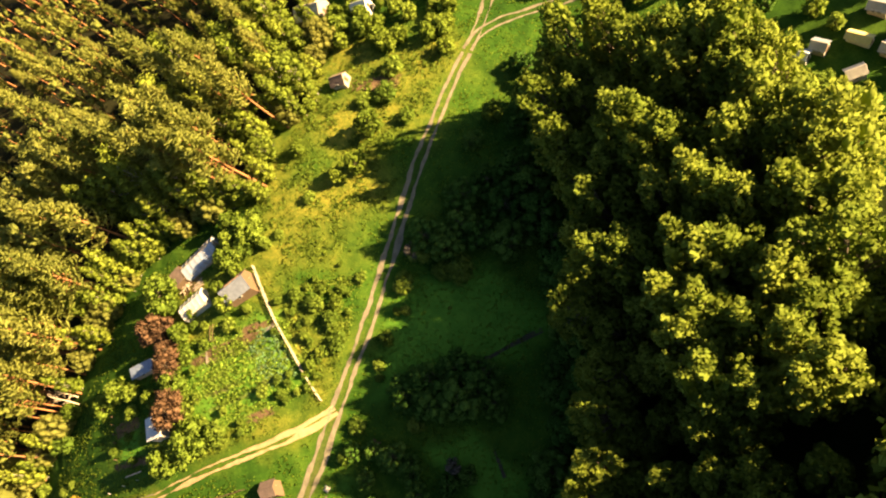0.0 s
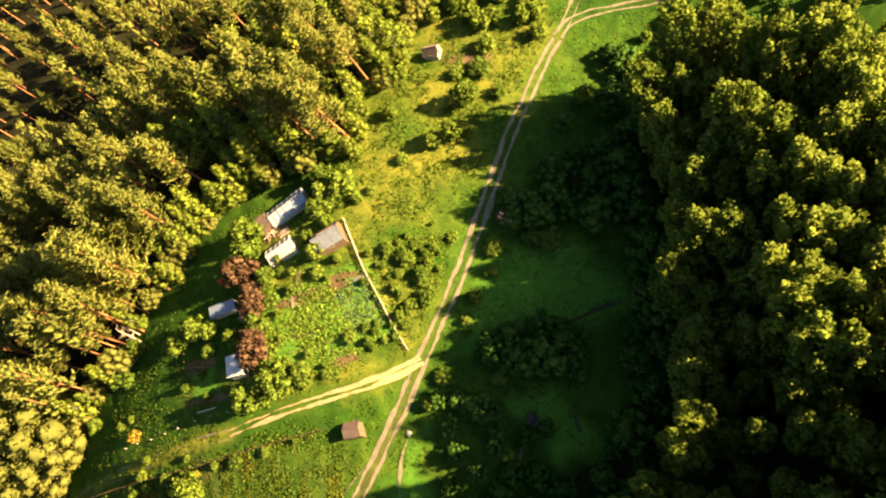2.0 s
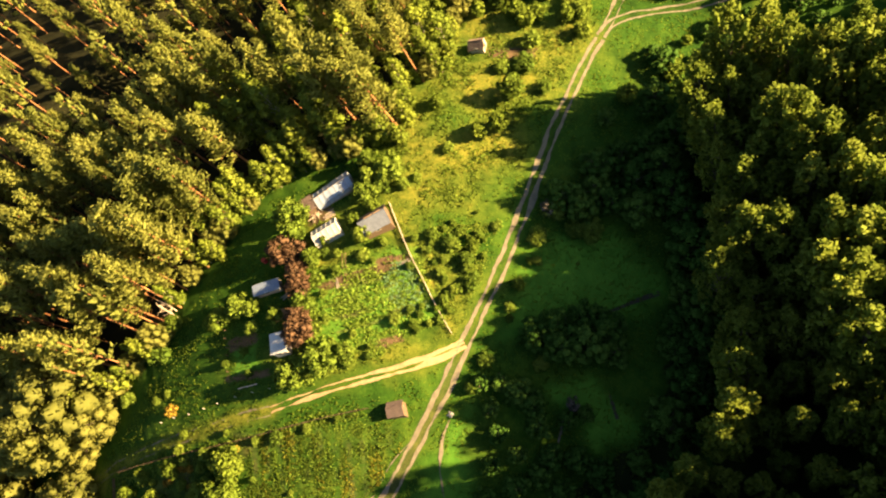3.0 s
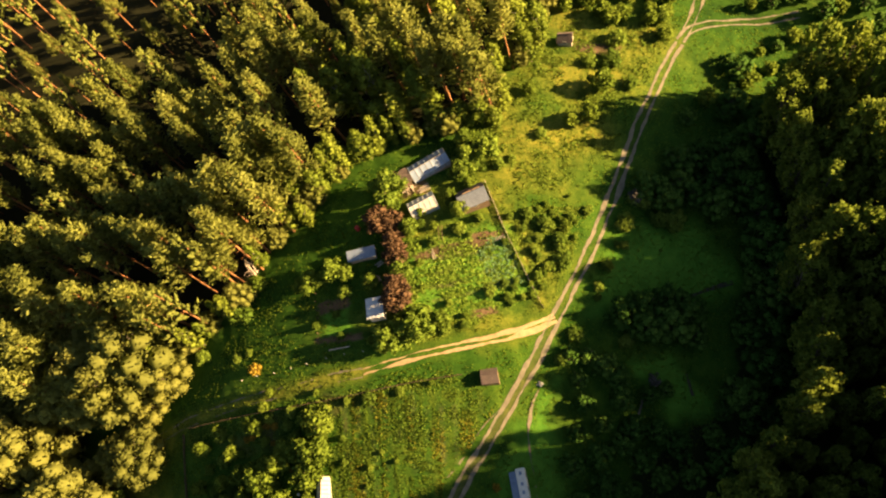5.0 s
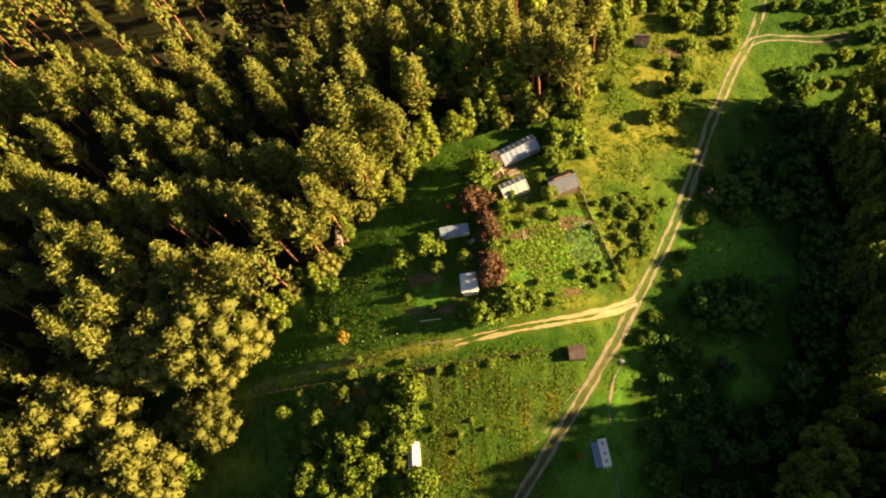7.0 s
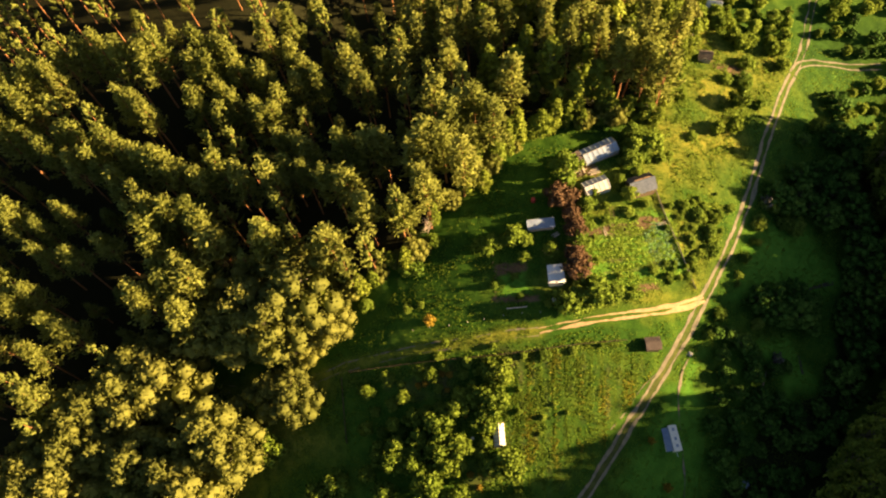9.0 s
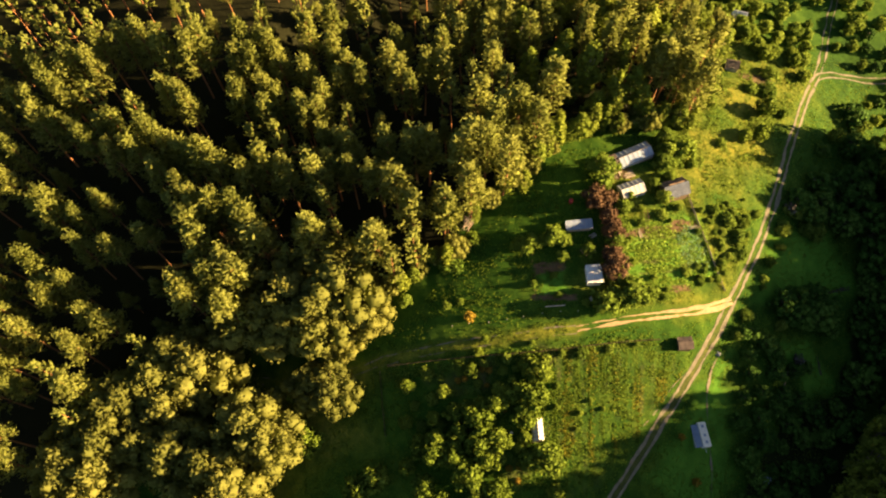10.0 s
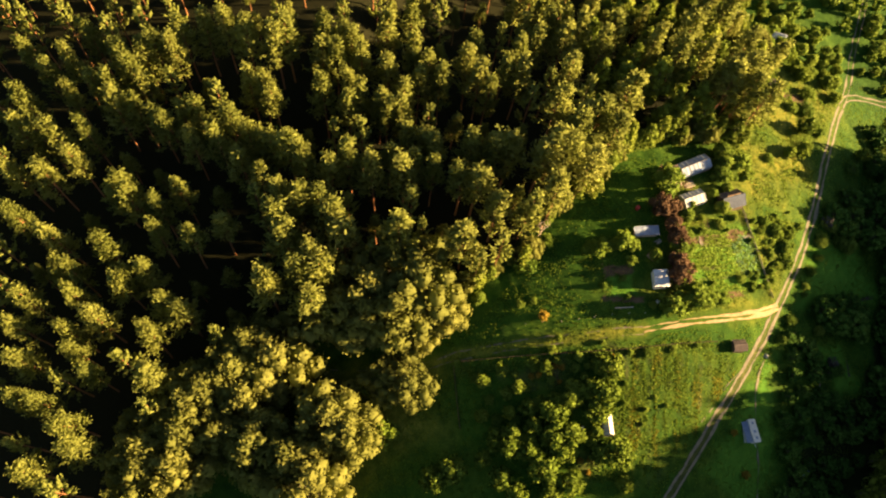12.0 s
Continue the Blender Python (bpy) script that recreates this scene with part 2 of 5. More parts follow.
def leaves(rng, at, out, length, width, face=0.75):
    """A small twisted leaf blade at each place; most of them face outwards, the rest stand along the outward way."""
    n = len(at)
    d = out / (np.linalg.norm(out, axis=1)[:, None] + 1e-9) + rng.normal(0, 0.42, (n, 3))
    d /= np.linalg.norm(d, axis=1)[:, None] + 1e-9
    s = np.cross(d, rng.normal(0, 1, (n, 3)))
    s /= np.linalg.norm(s, axis=1)[:, None] + 1e-9
    e = np.where((rng.random(n) < face)[:, None], np.cross(d, s), d)
    nrm = np.cross(s, e)
    turned = np.sum(nrm * out, axis=1) < 0
    s[turned] *= -1
    nrm[turned] *= -1
    ln = (length * rng.uniform(0.6, 1.3, n))[:, None] * 0.5
    wd = (width * rng.uniform(0.6, 1.3, n))[:, None] * 0.5
    k = nrm * ln * rng.uniform(-0.35, 0.35, (n, 1))
    v = np.stack([at - e * ln - s * wd * 0.55, at - e * ln * 0.8 + s * wd + k, at + e * ln + s * wd * 0.5, at + e * ln * 0.7 - s * wd + k], 1).reshape(-1, 3)
    any_way = rng.normal(0, 1, (n, 3))
    soft = 0.7 * out / (np.linalg.norm(out, axis=1)[:, None] + 1e-9) + 0.9 * any_way / (np.linalg.norm(any_way, axis=1)[:, None] + 1e-9)
    soft /= np.linalg.norm(soft, axis=1)[:, None] + 1e-9
    f = np.arange(4 * n).reshape(n, 4)
    return v, f, np.repeat(soft, 4, axis=0)


def ball_points(rng, n, flat=1.0, low=-0.4):
    """Directions on a ball, with few below."""
    p = rng.normal(0, 1, (n * 3, 3))
    p /= np.linalg.norm(p, axis=1)[:, None]
    p = p[p[:, 2] > low][:n]
    p[:, 2] *= flat
    return p


# ---- trees ----
def core(rng, foot, way, long, rad, sides=5, rings=3, blunt=0.45):
    """The dense inside of a plume or lobe of foliage: an uneven spindle with soft normals."""
    way = np.asarray(way, float) / np.linalg.norm(way)
    u = np.cross(way, (0.2, 1, 0.1))
    u /= np.linalg.norm(u)
    w = np.cross(way, u)
    v, nrm = [], []
    for i in range(rings + 1):
        s = i / rings
        r = rad * max(0.06, math.sin(math.pi * (0.08 + 0.86 * s ** (0.5 / blunt) if blunt < 0.5 else 0.04 + 0.92 * s)))
        for k in range(sides):
            a = 2 * math.pi * (k + 0.5 * i) / sides
            o = math.cos(a) * u + math.sin(a) * w
            v.append(foot + way * long * s + o * r * rng.uniform(0.75, 1.2))
            nrm.append(o + way * 1.6 * (s - 0.45))
    f = [(i * sides + k, i * sides + (k + 1) % sides, (i + 1) * sides + (k + 1) % sides, (i + 1) * sides + k) for i in range(rings) for k in range(sides)]
    nrm = np.array(nrm)
    return np.array(v), np.array(f), nrm / np.linalg.norm(nrm, axis=1)[:, None]


def joined(parts):
    """Several (vertices, quads, normals) as one."""
    base, vs, fs, ns = 0, [], [], []
    for v, f, n in parts:
        vs.append(v)
        fs.append(f + base)
        ns.append(n)
        base += len(v)
    return np.concatenate(vs), np.concatenate(fs), np.concatenate(ns)


def pine_shape(seed, tall=28.0, bare=0.40, spread=3.4, whorls=12, per=10, mesh=1.25, coarse=False):
    """A pine: bare orange trunk, then whorls of boughs that end in upright plumes of needles."""
    rng = np.random.default_rng(seed)
    lean = rng.normal(0, 0.3, 2)
    def axis(z):
        k = z / tall
        return np.array((lean[0] * k * k + 0.14 * math.sin(5 * k + seed), lean[1] * k * k + 0.14 * math.cos(4 * k + seed), z))
    trunk = [[(*axis(z), 0.21 * (1 - z / tall) ** 0.8 + 0.03) for z in np.linspace(-0.6, tall * 0.98, 9)]]
    at, out, cores = [], [], []
    def plume(foot, way, long, rad, n):
        way = way / np.linalg.norm(way)
        cores.append(core(rng, foot - way * 0.1, way, long * 0.9, rad * (0.62 if coarse else 0.3), *((4, 2) if coarse else (4, 3))))
        s = rng.uniform(0, 1, n) ** 0.8
        a = rng.uniform(0, 2 * math.pi, n)
        u = np.cross(way, (0.2, 1, 0.1))
        u /= np.linalg.norm(u)
        v = np.cross(way, u)
        round_ = np.cos(a)[:, None] * u + np.sin(a)[:, None] * v
        r = rad * (0.35 + np.sin(np.pi * (0.15 + 0.8 * s))) * 0.75 * rng.uniform(0.7, 1.1, n)
        at.append(foot + s[:, None] * long * way + round_ * r[:, None])
        out.append(round_ + way * 0.45 + np.array((0, 0, 0.15)))
    plume(axis(tall * 0.93), np.array((0.05, 0, 1.0)), 1.7, 0.45, per + 6)
    for i in range(whorls):
        k = i / (whorls - 1)
        z = tall * (bare + (0.94 - bare) * k)
        reach = spread * (1 - k) ** 0.85 * (0.72 + 0.28 * math.sin(math.pi * min(1, 0.2 + 1.2 * k))) + 0.3
        count = 5 if k < 0.75 else 4
        for j in range(count):
            a = 2 * math.pi * (j + rng.uniform(-0.35, 0.35)) / count + i * 1.1
            if rng.random() < 0.08 + 0.15 * (k < 0.15):
                continue
            r = reach * rng.uniform(0.6, 1.2)
            rise = rng.uniform(0.2, 0.5) + 0.5 * k
            tip = axis(z) + np.array((math.cos(a) * r, math.sin(a) * r, rise * r))
            if k < 0.85:
                trunk.append([(*axis(z), 0.05), (*(axis(z) * 0.4 + tip * 0.6), 0.03), (*tip, 0.012)])
            side = np.array((math.cos(a), math.sin(a), 0))
            plume(axis(z) * 0.5 + tip * 0.5, side * 0.7 + np.array((0, 0, 0.9)), rng.uniform(1.8, 2.6), 1.12, per)
            plume(tip - side * 0.3, side * 0.65 + np.array((0, 0, 1.0 + 0.5 * k)), rng.uniform(2.0, 3.1) * (1.1 - 0.3 * k), 0.85, per)
    for z in rng.uniform(tall * 0.2, tall * bare, 6):
        a = rng.uniform(0, 6.3)
        r = rng.uniform(0.5, 1.3)
        trunk.append([(*axis(z), 0.035), (*(axis(z) + np.array((math.cos(a) * r, math.sin(a) * r, -0.1))), 0.012)])
    at, out = np.concatenate(at), np.concatenate(out)
    return tubes(trunk, 5), joined(cores + [leaves(rng, at, out, 0.62 * mesh, 0.26 * mesh, 0.35)])


def broad_shape(seed, tall, base, wide, lobes, per, leaf, lobe=0.3, peak=0.5, upright=0.0, trunk_r=0.2, stems=1, fill=0.6):
    """A leafy tree: limbs to lobes on an uneven egg, leaves on the lobes' outsides."""
    rng = np.random.default_rng(seed)
    paths, at, out, cores = [], [], [], []
    for s in range(stems):
        o = rng.normal(0, 0.25 * wide * (stems > 1), 2)
        paths.append([(o[0] * k, o[1] * k, z, trunk_r * (1 - 0.8 * k) / stems**0.5) for k, z in ((0.3, -0.5), (0.4, base * 0.5), (0.6, base + (tall - base) * 0.25), (0.9, base + (tall - base) * 0.7))])
    for i in range(lobes):
        k = (i + rng.uniform(0.1, 0.9)) / lobes
        z = base + (tall - base) * k
        width = wide * math.sin(math.pi * k ** (math.log(0.5) / math.log(peak))) ** 0.6 * rng.uniform(0.65, 1.1)
        a = i * 2.4 + rng.uniform(-0.5, 0.5)
        rad = lobe * wide * rng.uniform(0.7, 1.35) * (1.15 - 0.4 * k)
        r = max(0, width - rad * 0.6)
        c = np.array((math.cos(a) * r, math.sin(a) * r, z - rad * 0.3))
        zt = base + (tall - base) * k * 0.6
        paths.append([(0, 0, zt * 0.9, trunk_r * 0.35 * (1 - 0.6 * k)), (*(c * 0.55 + np.array((0, 0, zt * 0.42))), trunk_r * 0.2), (*c, 0.02)])
        cores.append(core(rng, c - np.array((0, 0, rad * 0.8)), (math.cos(a) * 0.2, math.sin(a) * 0.2, 1), rad * (1.5 + 0.8 * upright) * (0.75 + 0.4 * fill), rad * fill, 5, 3, 0.5 if fill < 0.7 else 0.44))
        b = ball_points(rng, per, 1.0 + upright, -0.55)
        shell = rng.uniform(0.75, 1.08, (len(b), 1))
        at.append(c + b * rad * shell)
        out.append(b + np.array((0, 0, 0.25 + upright)))
    at, out = np.concatenate(at), np.concatenate(out)
    return tubes(paths, 5), joined(cores + [leaves(rng, at, out, leaf, leaf * 0.75, 0.7)])


def tree_model(name, label, category, shape, bark, foliage, group=""):
    """A tree with trunk and crown, kept far under the land's edge as the first of its kind."""
    (tv, tf), (cv, cf, cn) = shape
    top = new(name)
    tagged(top, label, category, group)
    for part_name, v, f, nrm, mat in (("trunk", tv, tf, None, bark), ("crown", cv, cf, cn, foliage)):
        ob = new(part_name, mesh_of(part_name, v, f, mat, True, nrm))
        ob.parent = top
    return top


class Kind:
    """Models of one kind of tree; the first use of a model places the model itself, later ones copy it."""

    def __init__(self, models, tall, seed):
        self.models, self.tall, self.rng, self.used = models, tall, np.random.default_rng(seed), set()

    def plant(self, x, y, height, fat=1.0, label="", which=None):
        i = int(self.rng.integers(len(self.models))) if which is None else which
        s = height / self.tall
        turn = self.rng.uniform(0, 360)
        m = pose(x, y, lie1(x, y) - 0.05, self.rng.normal(0, 1.2), self.rng.normal(0, 1.2), turn) @ Matrix.Diagonal((s * fat, s * fat, s, 1))
        if i in self.used:
            k = self.models[i].scale
            ob = copy_thing(self.models[i], m @ Matrix.Diagonal((1 / k[0], 1 / k[1], 1 / k[2], 1)))
        else:
            ob = self.models[i]
            ob.matrix_basis = m
            self.used.add(i)
        if label:
            tagged(ob, label)
        return ob


# ---- ground: one sheet to the horizon ----
def graded(lo, hi, step, far):
    """Even steps within the place, growing steps out to the horizon."""
    mid = list(np.arange(lo, hi + step, step))
    grow, d = [], step
    while (grow[-1] if grow else 0) < far:
        d *= 1.22
        grow.append((grow[-1] if grow else 0) + d)
    return np.array([lo - g for g in reversed(grow)] + mid + [hi + g for g in grow])


def wavy(x, y, size, seed=0.0):
    """Smooth uneven value about -1 to 1."""
    return (np.sin(x / size + 1.3 * np.sin(y / size * 0.7 + seed)) + np.sin(y / size * 1.3 + 1.7 * np.sin(x / size * 0.6 + seed * 2))) * 0.5


def build_ground():
    gx, gy = graded(-112, 68, 0.62, 3200), graded(-112, 108, 0.62, 3200)
    X, Y = np.meshgrid(gx, gy)
    X, Y = X.ravel(), Y.ravel()
    rng = np.random.default_rng(5)
    near = np.hypot(X + 25, Y) < 170
    Z = lie(X, Y) + near * (0.10 * wavy(X, Y, 2.1) + 0.06 * wavy(X, Y, 0.8, 2) + rng.normal(0, 0.025, X.size))
    road = np.minimum(off_line(ROAD, X, Y), np.minimum(off_line(ROAD_BEND, X, Y), off_line(ROAD_NORTH, X, Y)))
    lane = off_line(LANE, X, Y)
    flat = np.clip(1.6 - np.minimum(road, lane) * 0.55, 0, 1)
    Z = Z * (1 - flat) + (lie(X, Y) - 0.03) * flat
    nx, ny = len(gx), len(gy)
    i = (np.arange(ny - 1)[:, None] * nx + np.arange(nx - 1)[None]).ravel()
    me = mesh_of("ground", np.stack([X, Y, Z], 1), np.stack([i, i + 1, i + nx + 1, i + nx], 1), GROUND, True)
    jx, jy = X + 1.2 * wavy(X, Y, 1.7, 1), Y + 1.2 * wavy(X, Y, 1.5, 4)
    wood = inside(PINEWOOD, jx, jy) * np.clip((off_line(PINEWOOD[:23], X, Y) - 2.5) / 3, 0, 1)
    # Poplar and thicket ground gets the same shade-darkened floor tone.
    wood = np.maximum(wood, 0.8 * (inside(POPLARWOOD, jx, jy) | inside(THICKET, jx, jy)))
    def patch(poly, soft):
        """1 inside a polygon, fading over its ragged rim."""
        d = off_line(poly + poly[:1], jx, jy)
        return np.clip(0.5 + np.where(inside(poly, jx, jy), d, -d) / soft, 0, 1)
    dry_lit = np.maximum(patch([(-40, 66), (-30, 22), (-22, 17), (-6, 26), (-5, 60), (-9, 80), (-34, 74)], 9), 0.8 * patch([(-74, -72), (-52, -62), (-44, -78), (-56, -104), (-78, -100)], 7))
    # Garden ground raised to the straw tone to stand for bright sun.
    dry_lit = np.maximum(dry_lit, 0.95 * patch([(-24, -24), (-8, -14), (3, -2), (2, 14), (-22, 19), (-36, 6)], 6))
    dry_lit = np.clip(dry_lit * (0.7 + 0.6 * wavy(X, Y, 3.4, 3)) + 0.12 * wavy(X, Y, 6.0, 5), 0, 1)
    verge = np.exp(-((off_line(LANE_GRASS, X, Y) - 0.2) / 1.4) ** 2) * 0.75
    dry_lit = np.maximum(dry_lit, verge)
    lawn = np.maximum(patch([(8, 6), (5, 25), (16, 36), (29, 31), (26, 21), (14, 14)], 4), patch([(19, 3), (25.5, 9), (36, 4), (31, -3)], 3))
    lawn = np.maximum(lawn, 0.8 * patch([(9, -8), (14, -17), (24, -30), (26, -44), (9, -44)], 4))
    # Bed ground lightened with the lawn green to offset shade between vegetables.
    lawn = np.maximum(lawn, 0.75 * patch([(-29, -2), (-13, 12.5), (-3, 3), (-18, -17)], 3))
    lawn = np.maximum(lawn, 0.9 * patch([(-36, -23.7), (-32.2, -20.2), (-27.8, -23.7), (-32.3, -28)], 1.2))
    soil = np.zeros(X.size)
    for bed in ([(-10, -6.4), (-6.5, -3.0), (-5.6, -4.0), (-9, -7.6)], [(-38.2, -22.3), (-33.2, -17.8), (-31.2, -19.4), (-36.6, -24)], [(-34.5, -28.6), (-26.5, -22.6), (-25.6, -23.6), (-33.6, -29.6)],
                [(-26, -3.2), (-15, 8.6), (-13.6, 7.4), (-24.6, -4.6)], [(-26, 61), (-17, 65.5), (-16, 62), (-25, 58.5)], [(-18.5, 6.8), (-13.0, 11.2), (-12.2, 10.3), (-17.6, 5.9)], [(-37, 8), (-33, 12), (-31, 10), (-35, 6)], [(-41, 10), (-37, 12), (-36, 9), (-40, 7)]):
        soil[inside(bed, X + 0.25 * wavy(X, Y, 0.9), Y)] = 1
    bedrow = (X * math.sin(radians(50)) - Y * math.cos(radians(50)))
    plot = inside([(-27, -1), (-13, 11.5), (-4.5, 3.2), (-17.5, -9.5)], X, Y)
    soil[plot] = np.maximum(soil[plot], np.clip(0.9 * np.sin(bedrow[plot] * 2 * np.pi / 2.6 + 0.9 * wavy(X[plot], Y[plot], 2.0)) - 0.35 + 0.7 * wavy(X[plot], Y[plot], 1.6, 2), 0, 0.6))
    across = X * 0.817 + Y * 0.576 + 0.35 * wavy(X, Y, 5.0)
    rows = patch([(-25, -35.5), (-6, -19.5), (4.5, -20), (4.5, -45), (-4, -62), (-13, -55)], 3) * (off_line(ROAD, X, Y) > 2.5)
    furrow = np.sin(across * 2 * np.pi / 2.7) * (0.55 + 0.45 * wavy(X, Y, 4.2, 6)) + 0.45 * wavy(X, Y, 1.3, 3)
    dry_lit = np.maximum(dry_lit, rows * np.clip(0.08 + 0.24 * furrow, 0, 0.5))
    soil = np.maximum(soil, rows * np.clip(-0.15 - 0.5 * furrow, 0, 0.5))
    soil = np.maximum(soil, 0.35 * np.clip(1.5 - road / 0.8, 0, 1) * np.clip((4 - Y) / 12, 0.15, 1))
    for px, py, pr in ((-33.5, -49.4, 4.0), (-37.5, -54.5, 3.0), (-15.3, -61, 3.5), (-24, -37.5, 2.5), (-42, -57, 2.5)):
        soil = np.maximum(soil, 0.55 * np.clip(1.2 - np.hypot(jx - px, jy - py) / pr, 0, 1) * (0.6 + 0.4 * wavy(X, Y, 0.9, 1)))
    for name, value in (("wood", wood), ("dry_lit", dry_lit), ("soil", soil), ("lawn", lawn)):
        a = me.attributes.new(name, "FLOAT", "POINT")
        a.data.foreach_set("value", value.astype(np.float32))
    return tagged(new("ground", me), "grassy land of meadow, garden beds and forest floor", "ground", kind="structure")


def ground_material():
    m, n, l, b = graph("ground")
    def attr(name):
        a = n.new("ShaderNodeAttribute")
        a.attribute_name = name
        return a.outputs["Fac"]
    big, mid, fine = noise_tex(n, l, 0.06, 4), noise_tex(n, l, 0.45, 6), noise_tex(n, l, 4.0, 6, rough=0.75)
    lush = ramp(n, l, mixed(n, l, 0.4, mixed(n, l, 0.5, big, mid), fine), [(0.36, (0.007, 0.027, 0.003)), (0.50, (0.024, 0.068, 0.006)), (0.62, (0.060, 0.115, 0.012))])
    straw = ramp(n, l, mixed(n, l, 0.55, mid, fine), [(0.38, (0.036, 0.066, 0.008)), (0.50, (0.112, 0.128, 0.017)), (0.62, (0.23, 0.208, 0.033))])
    # Forest floor litter, taken down to near black for shade under the trees.
    shaded_litter = ramp(n, l, fine, [(0.35, (0.006, 0.008, 0.003)), (0.65, (0.020, 0.020, 0.008))])
    earth = ramp(n, l, mixed(n, l, 0.5, mid, fine), [(0.35, (0.06, 0.04, 0.022)), (0.65, (0.15, 0.10, 0.06))])
    c = mixed(n, l, attr("dry_lit"), lush, straw)
    mown = ramp(n, l, mixed(n, l, 0.5, mid, fine), [(0.36, (0.040, 0.135, 0.013)), (0.64, (0.088, 0.215, 0.024))])
    c = mixed(n, l, attr("lawn"), c, mown)
    c = mixed(n, l, attr("wood"), c, shaded_litter)
    c = mixed(n, l, attr("soil"), c, earth)
    l.new(c, b.inputs["Base Color"])
    b.inputs["Roughness"].default_value = 0.95
    b.inputs["Specular IOR Level"].default_value = 0.1
    bump(n, l, fine, b, 0.9, 0.18)
    return m


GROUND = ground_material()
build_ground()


def smooth_line(line, step=0.7):
    """A line through the points with rounded corners, at even steps."""
    p = np.array(line, float)
    for _ in range(3):
        a, b = p[:-1] * 0.75 + p[1:] * 0.25, p[:-1] * 0.25 + p[1:] * 0.75
        p = np.concatenate([p[:1], np.stack([a, b], 1).reshape(-1, 2), p[-1:]])
    d = np.concatenate([[0], np.cumsum(np.hypot(*np.diff(p, axis=0).T))])
    s = np.arange(0, d[-1], step)
    return np.stack([np.interp(s, d, p[:, 0]), np.interp(s, d, p[:, 1])], 1)


def rut(parent, line, offset, width, material, seed, fade=0.0):
    """One wheel track: a strip of bare earth, sunk in the middle, with ragged edges."""
    p = smooth_line(line)
    t = np.gradient(p, axis=0)
    t /= np.hypot(*t.T)[:, None]
    nrm = np.stack([-t[:, 1], t[:, 0]], 1)
    rng = np.random.default_rng(seed)
    ragged = lambda: np.convolve(rng.normal(0, 0.28, len(p) + 4), np.ones(5) / 5, "valid")
    taper = np.linspace(1, 1 - fade, len(p))
    cols = []
    left, right = width / 2 * taper + ragged(), width / 2 * taper + ragged()
    mid = offset + ragged() * 0.2
    for k, dz in ((-1, 0.012), (-0.55, 0.03), (0, 0.0), (0.55, 0.03), (1, 0.012)):
        side = np.where(k < 0, left, right) * k + mid
        q = p + nrm * side[:, None]
        cols.append(np.stack([q[:, 0], q[:, 1], lie(q[:, 0], q[:, 1]) + 0.012 + dz], 1))
    v = np.stack(cols, 1).reshape(-1, 3)
    i = (np.arange(len(p) - 1)[:, None] * 5 + np.arange(4)[None]).ravel()
    ob = new("wheel_track", mesh_of("wheel_track", v, np.stack([i, i + 1, i + 6, i + 5], 1), material, True))
    ob.parent = parent
    return ob


road = tagged(new("road"), "dirt road of two bare wheel tracks with grass between", "road", kind="structure")
for k, (line, mat, w) in enumerate(((ROAD, EARTHTRACK, 0.62), (ROAD_BEND, EARTHTRACK, 0.4), (ROAD_NORTH, EARTHTRACK, 0.25))):
    for side in (-1, 1):
        rut(road, line, side * 0.82, w, mat, 10 + 2 * k + side)
lane = tagged(new("lane"), "sandy farm lane forking off the dirt road", "lane", kind="structure")
rut(lane, LANE, -0.55, 0.9, SAND, 21, 0.97)
rut(lane, LANE, 0.55, 1.0, SAND, 22, 0.97)
rut(lane, LANE_GRASS, -0.9, 0.16, EARTHTRACK, 23, 0.6)
rut(lane, LANE_GRASS, 0.9, 0.16, EARTHTRACK, 24, 0.6)
path = tagged(new("footpath"), "narrow trodden footpath in the shaded grass", "path", kind="structure")
rut(path, [(8.0, -12), (8.4, -16), (10.5, -21.1), (15, -26.4), (19.9, -32.7), (22.6, -37), (26, -44)], 0, 0.3, EARTHTRACK, 31)
rut(path, [(2.0, -36), (2.8, -30), (2.6, -24.8), (4.0, -19)], 0, 0.16, EARTHTRACK, 33)
ditch = tagged(new("ditch"), "narrow dark drainage ditch across the shaded lawn", "ditch", kind="structure")
rut(ditch, [(18.8, 17.2), (22.1, 21), (25.4, 25.7), (28.4, 29.9)], 0, 0.75, DITCHSOIL, 34)
rut(ditch, [(26.3, 10.4), (29, 7.5), (32.3, 4.1)], 0, 0.5, DITCHSOIL, 35)
rut(path, [(24, 0), (25.5, -6), (27, -12)], 0, 0.25, EARTHTRACK, 32)

# ---- woods ----
pines = Kind([tree_model("pine_tree", "tall Scots pine with orange trunk and tufted needles", "pine tree", pine_shape(s, bare=b, spread=w), PINE_BARK, PINE, "pines of the wood") for s, b, w in ((1, 0.42, 2.3), (2, 0.36, 2.8), (3, 0.46, 2.2), (4, 0.38, 3.1), (5, 0.33, 2.5), (6, 0.43, 2.8))], 28.0, 1)
birches = Kind([tree_model("birch_tree", "slender birch with pale trunk and light green leaves", "birch tree", broad_shape(s, 18, 2.5, w, 25, 50, 0.46, 0.50, 0.42, 0.3, 0.16), BIRCH_BARK, BIRCH, "birches at the wood's edge") for s, w in ((11, 2.4), (12, 2.8), (13, 2.1))], 18.0, 2)
poplars = Kind([tree_model("poplar_tree", "tall leafy poplar with upright plumes of foliage", "poplar tree", broad_shape(s, 16, 1.5, w, 46, 66, 0.36, 0.26, 0.55, 2.0, 0.24, 3, 0.52), BARK, POPLAR, "poplars east of the road") for s, w in ((21, 2.7), (22, 3.3), (23, 2.4), (24, 3.0))], 16.0, 3)
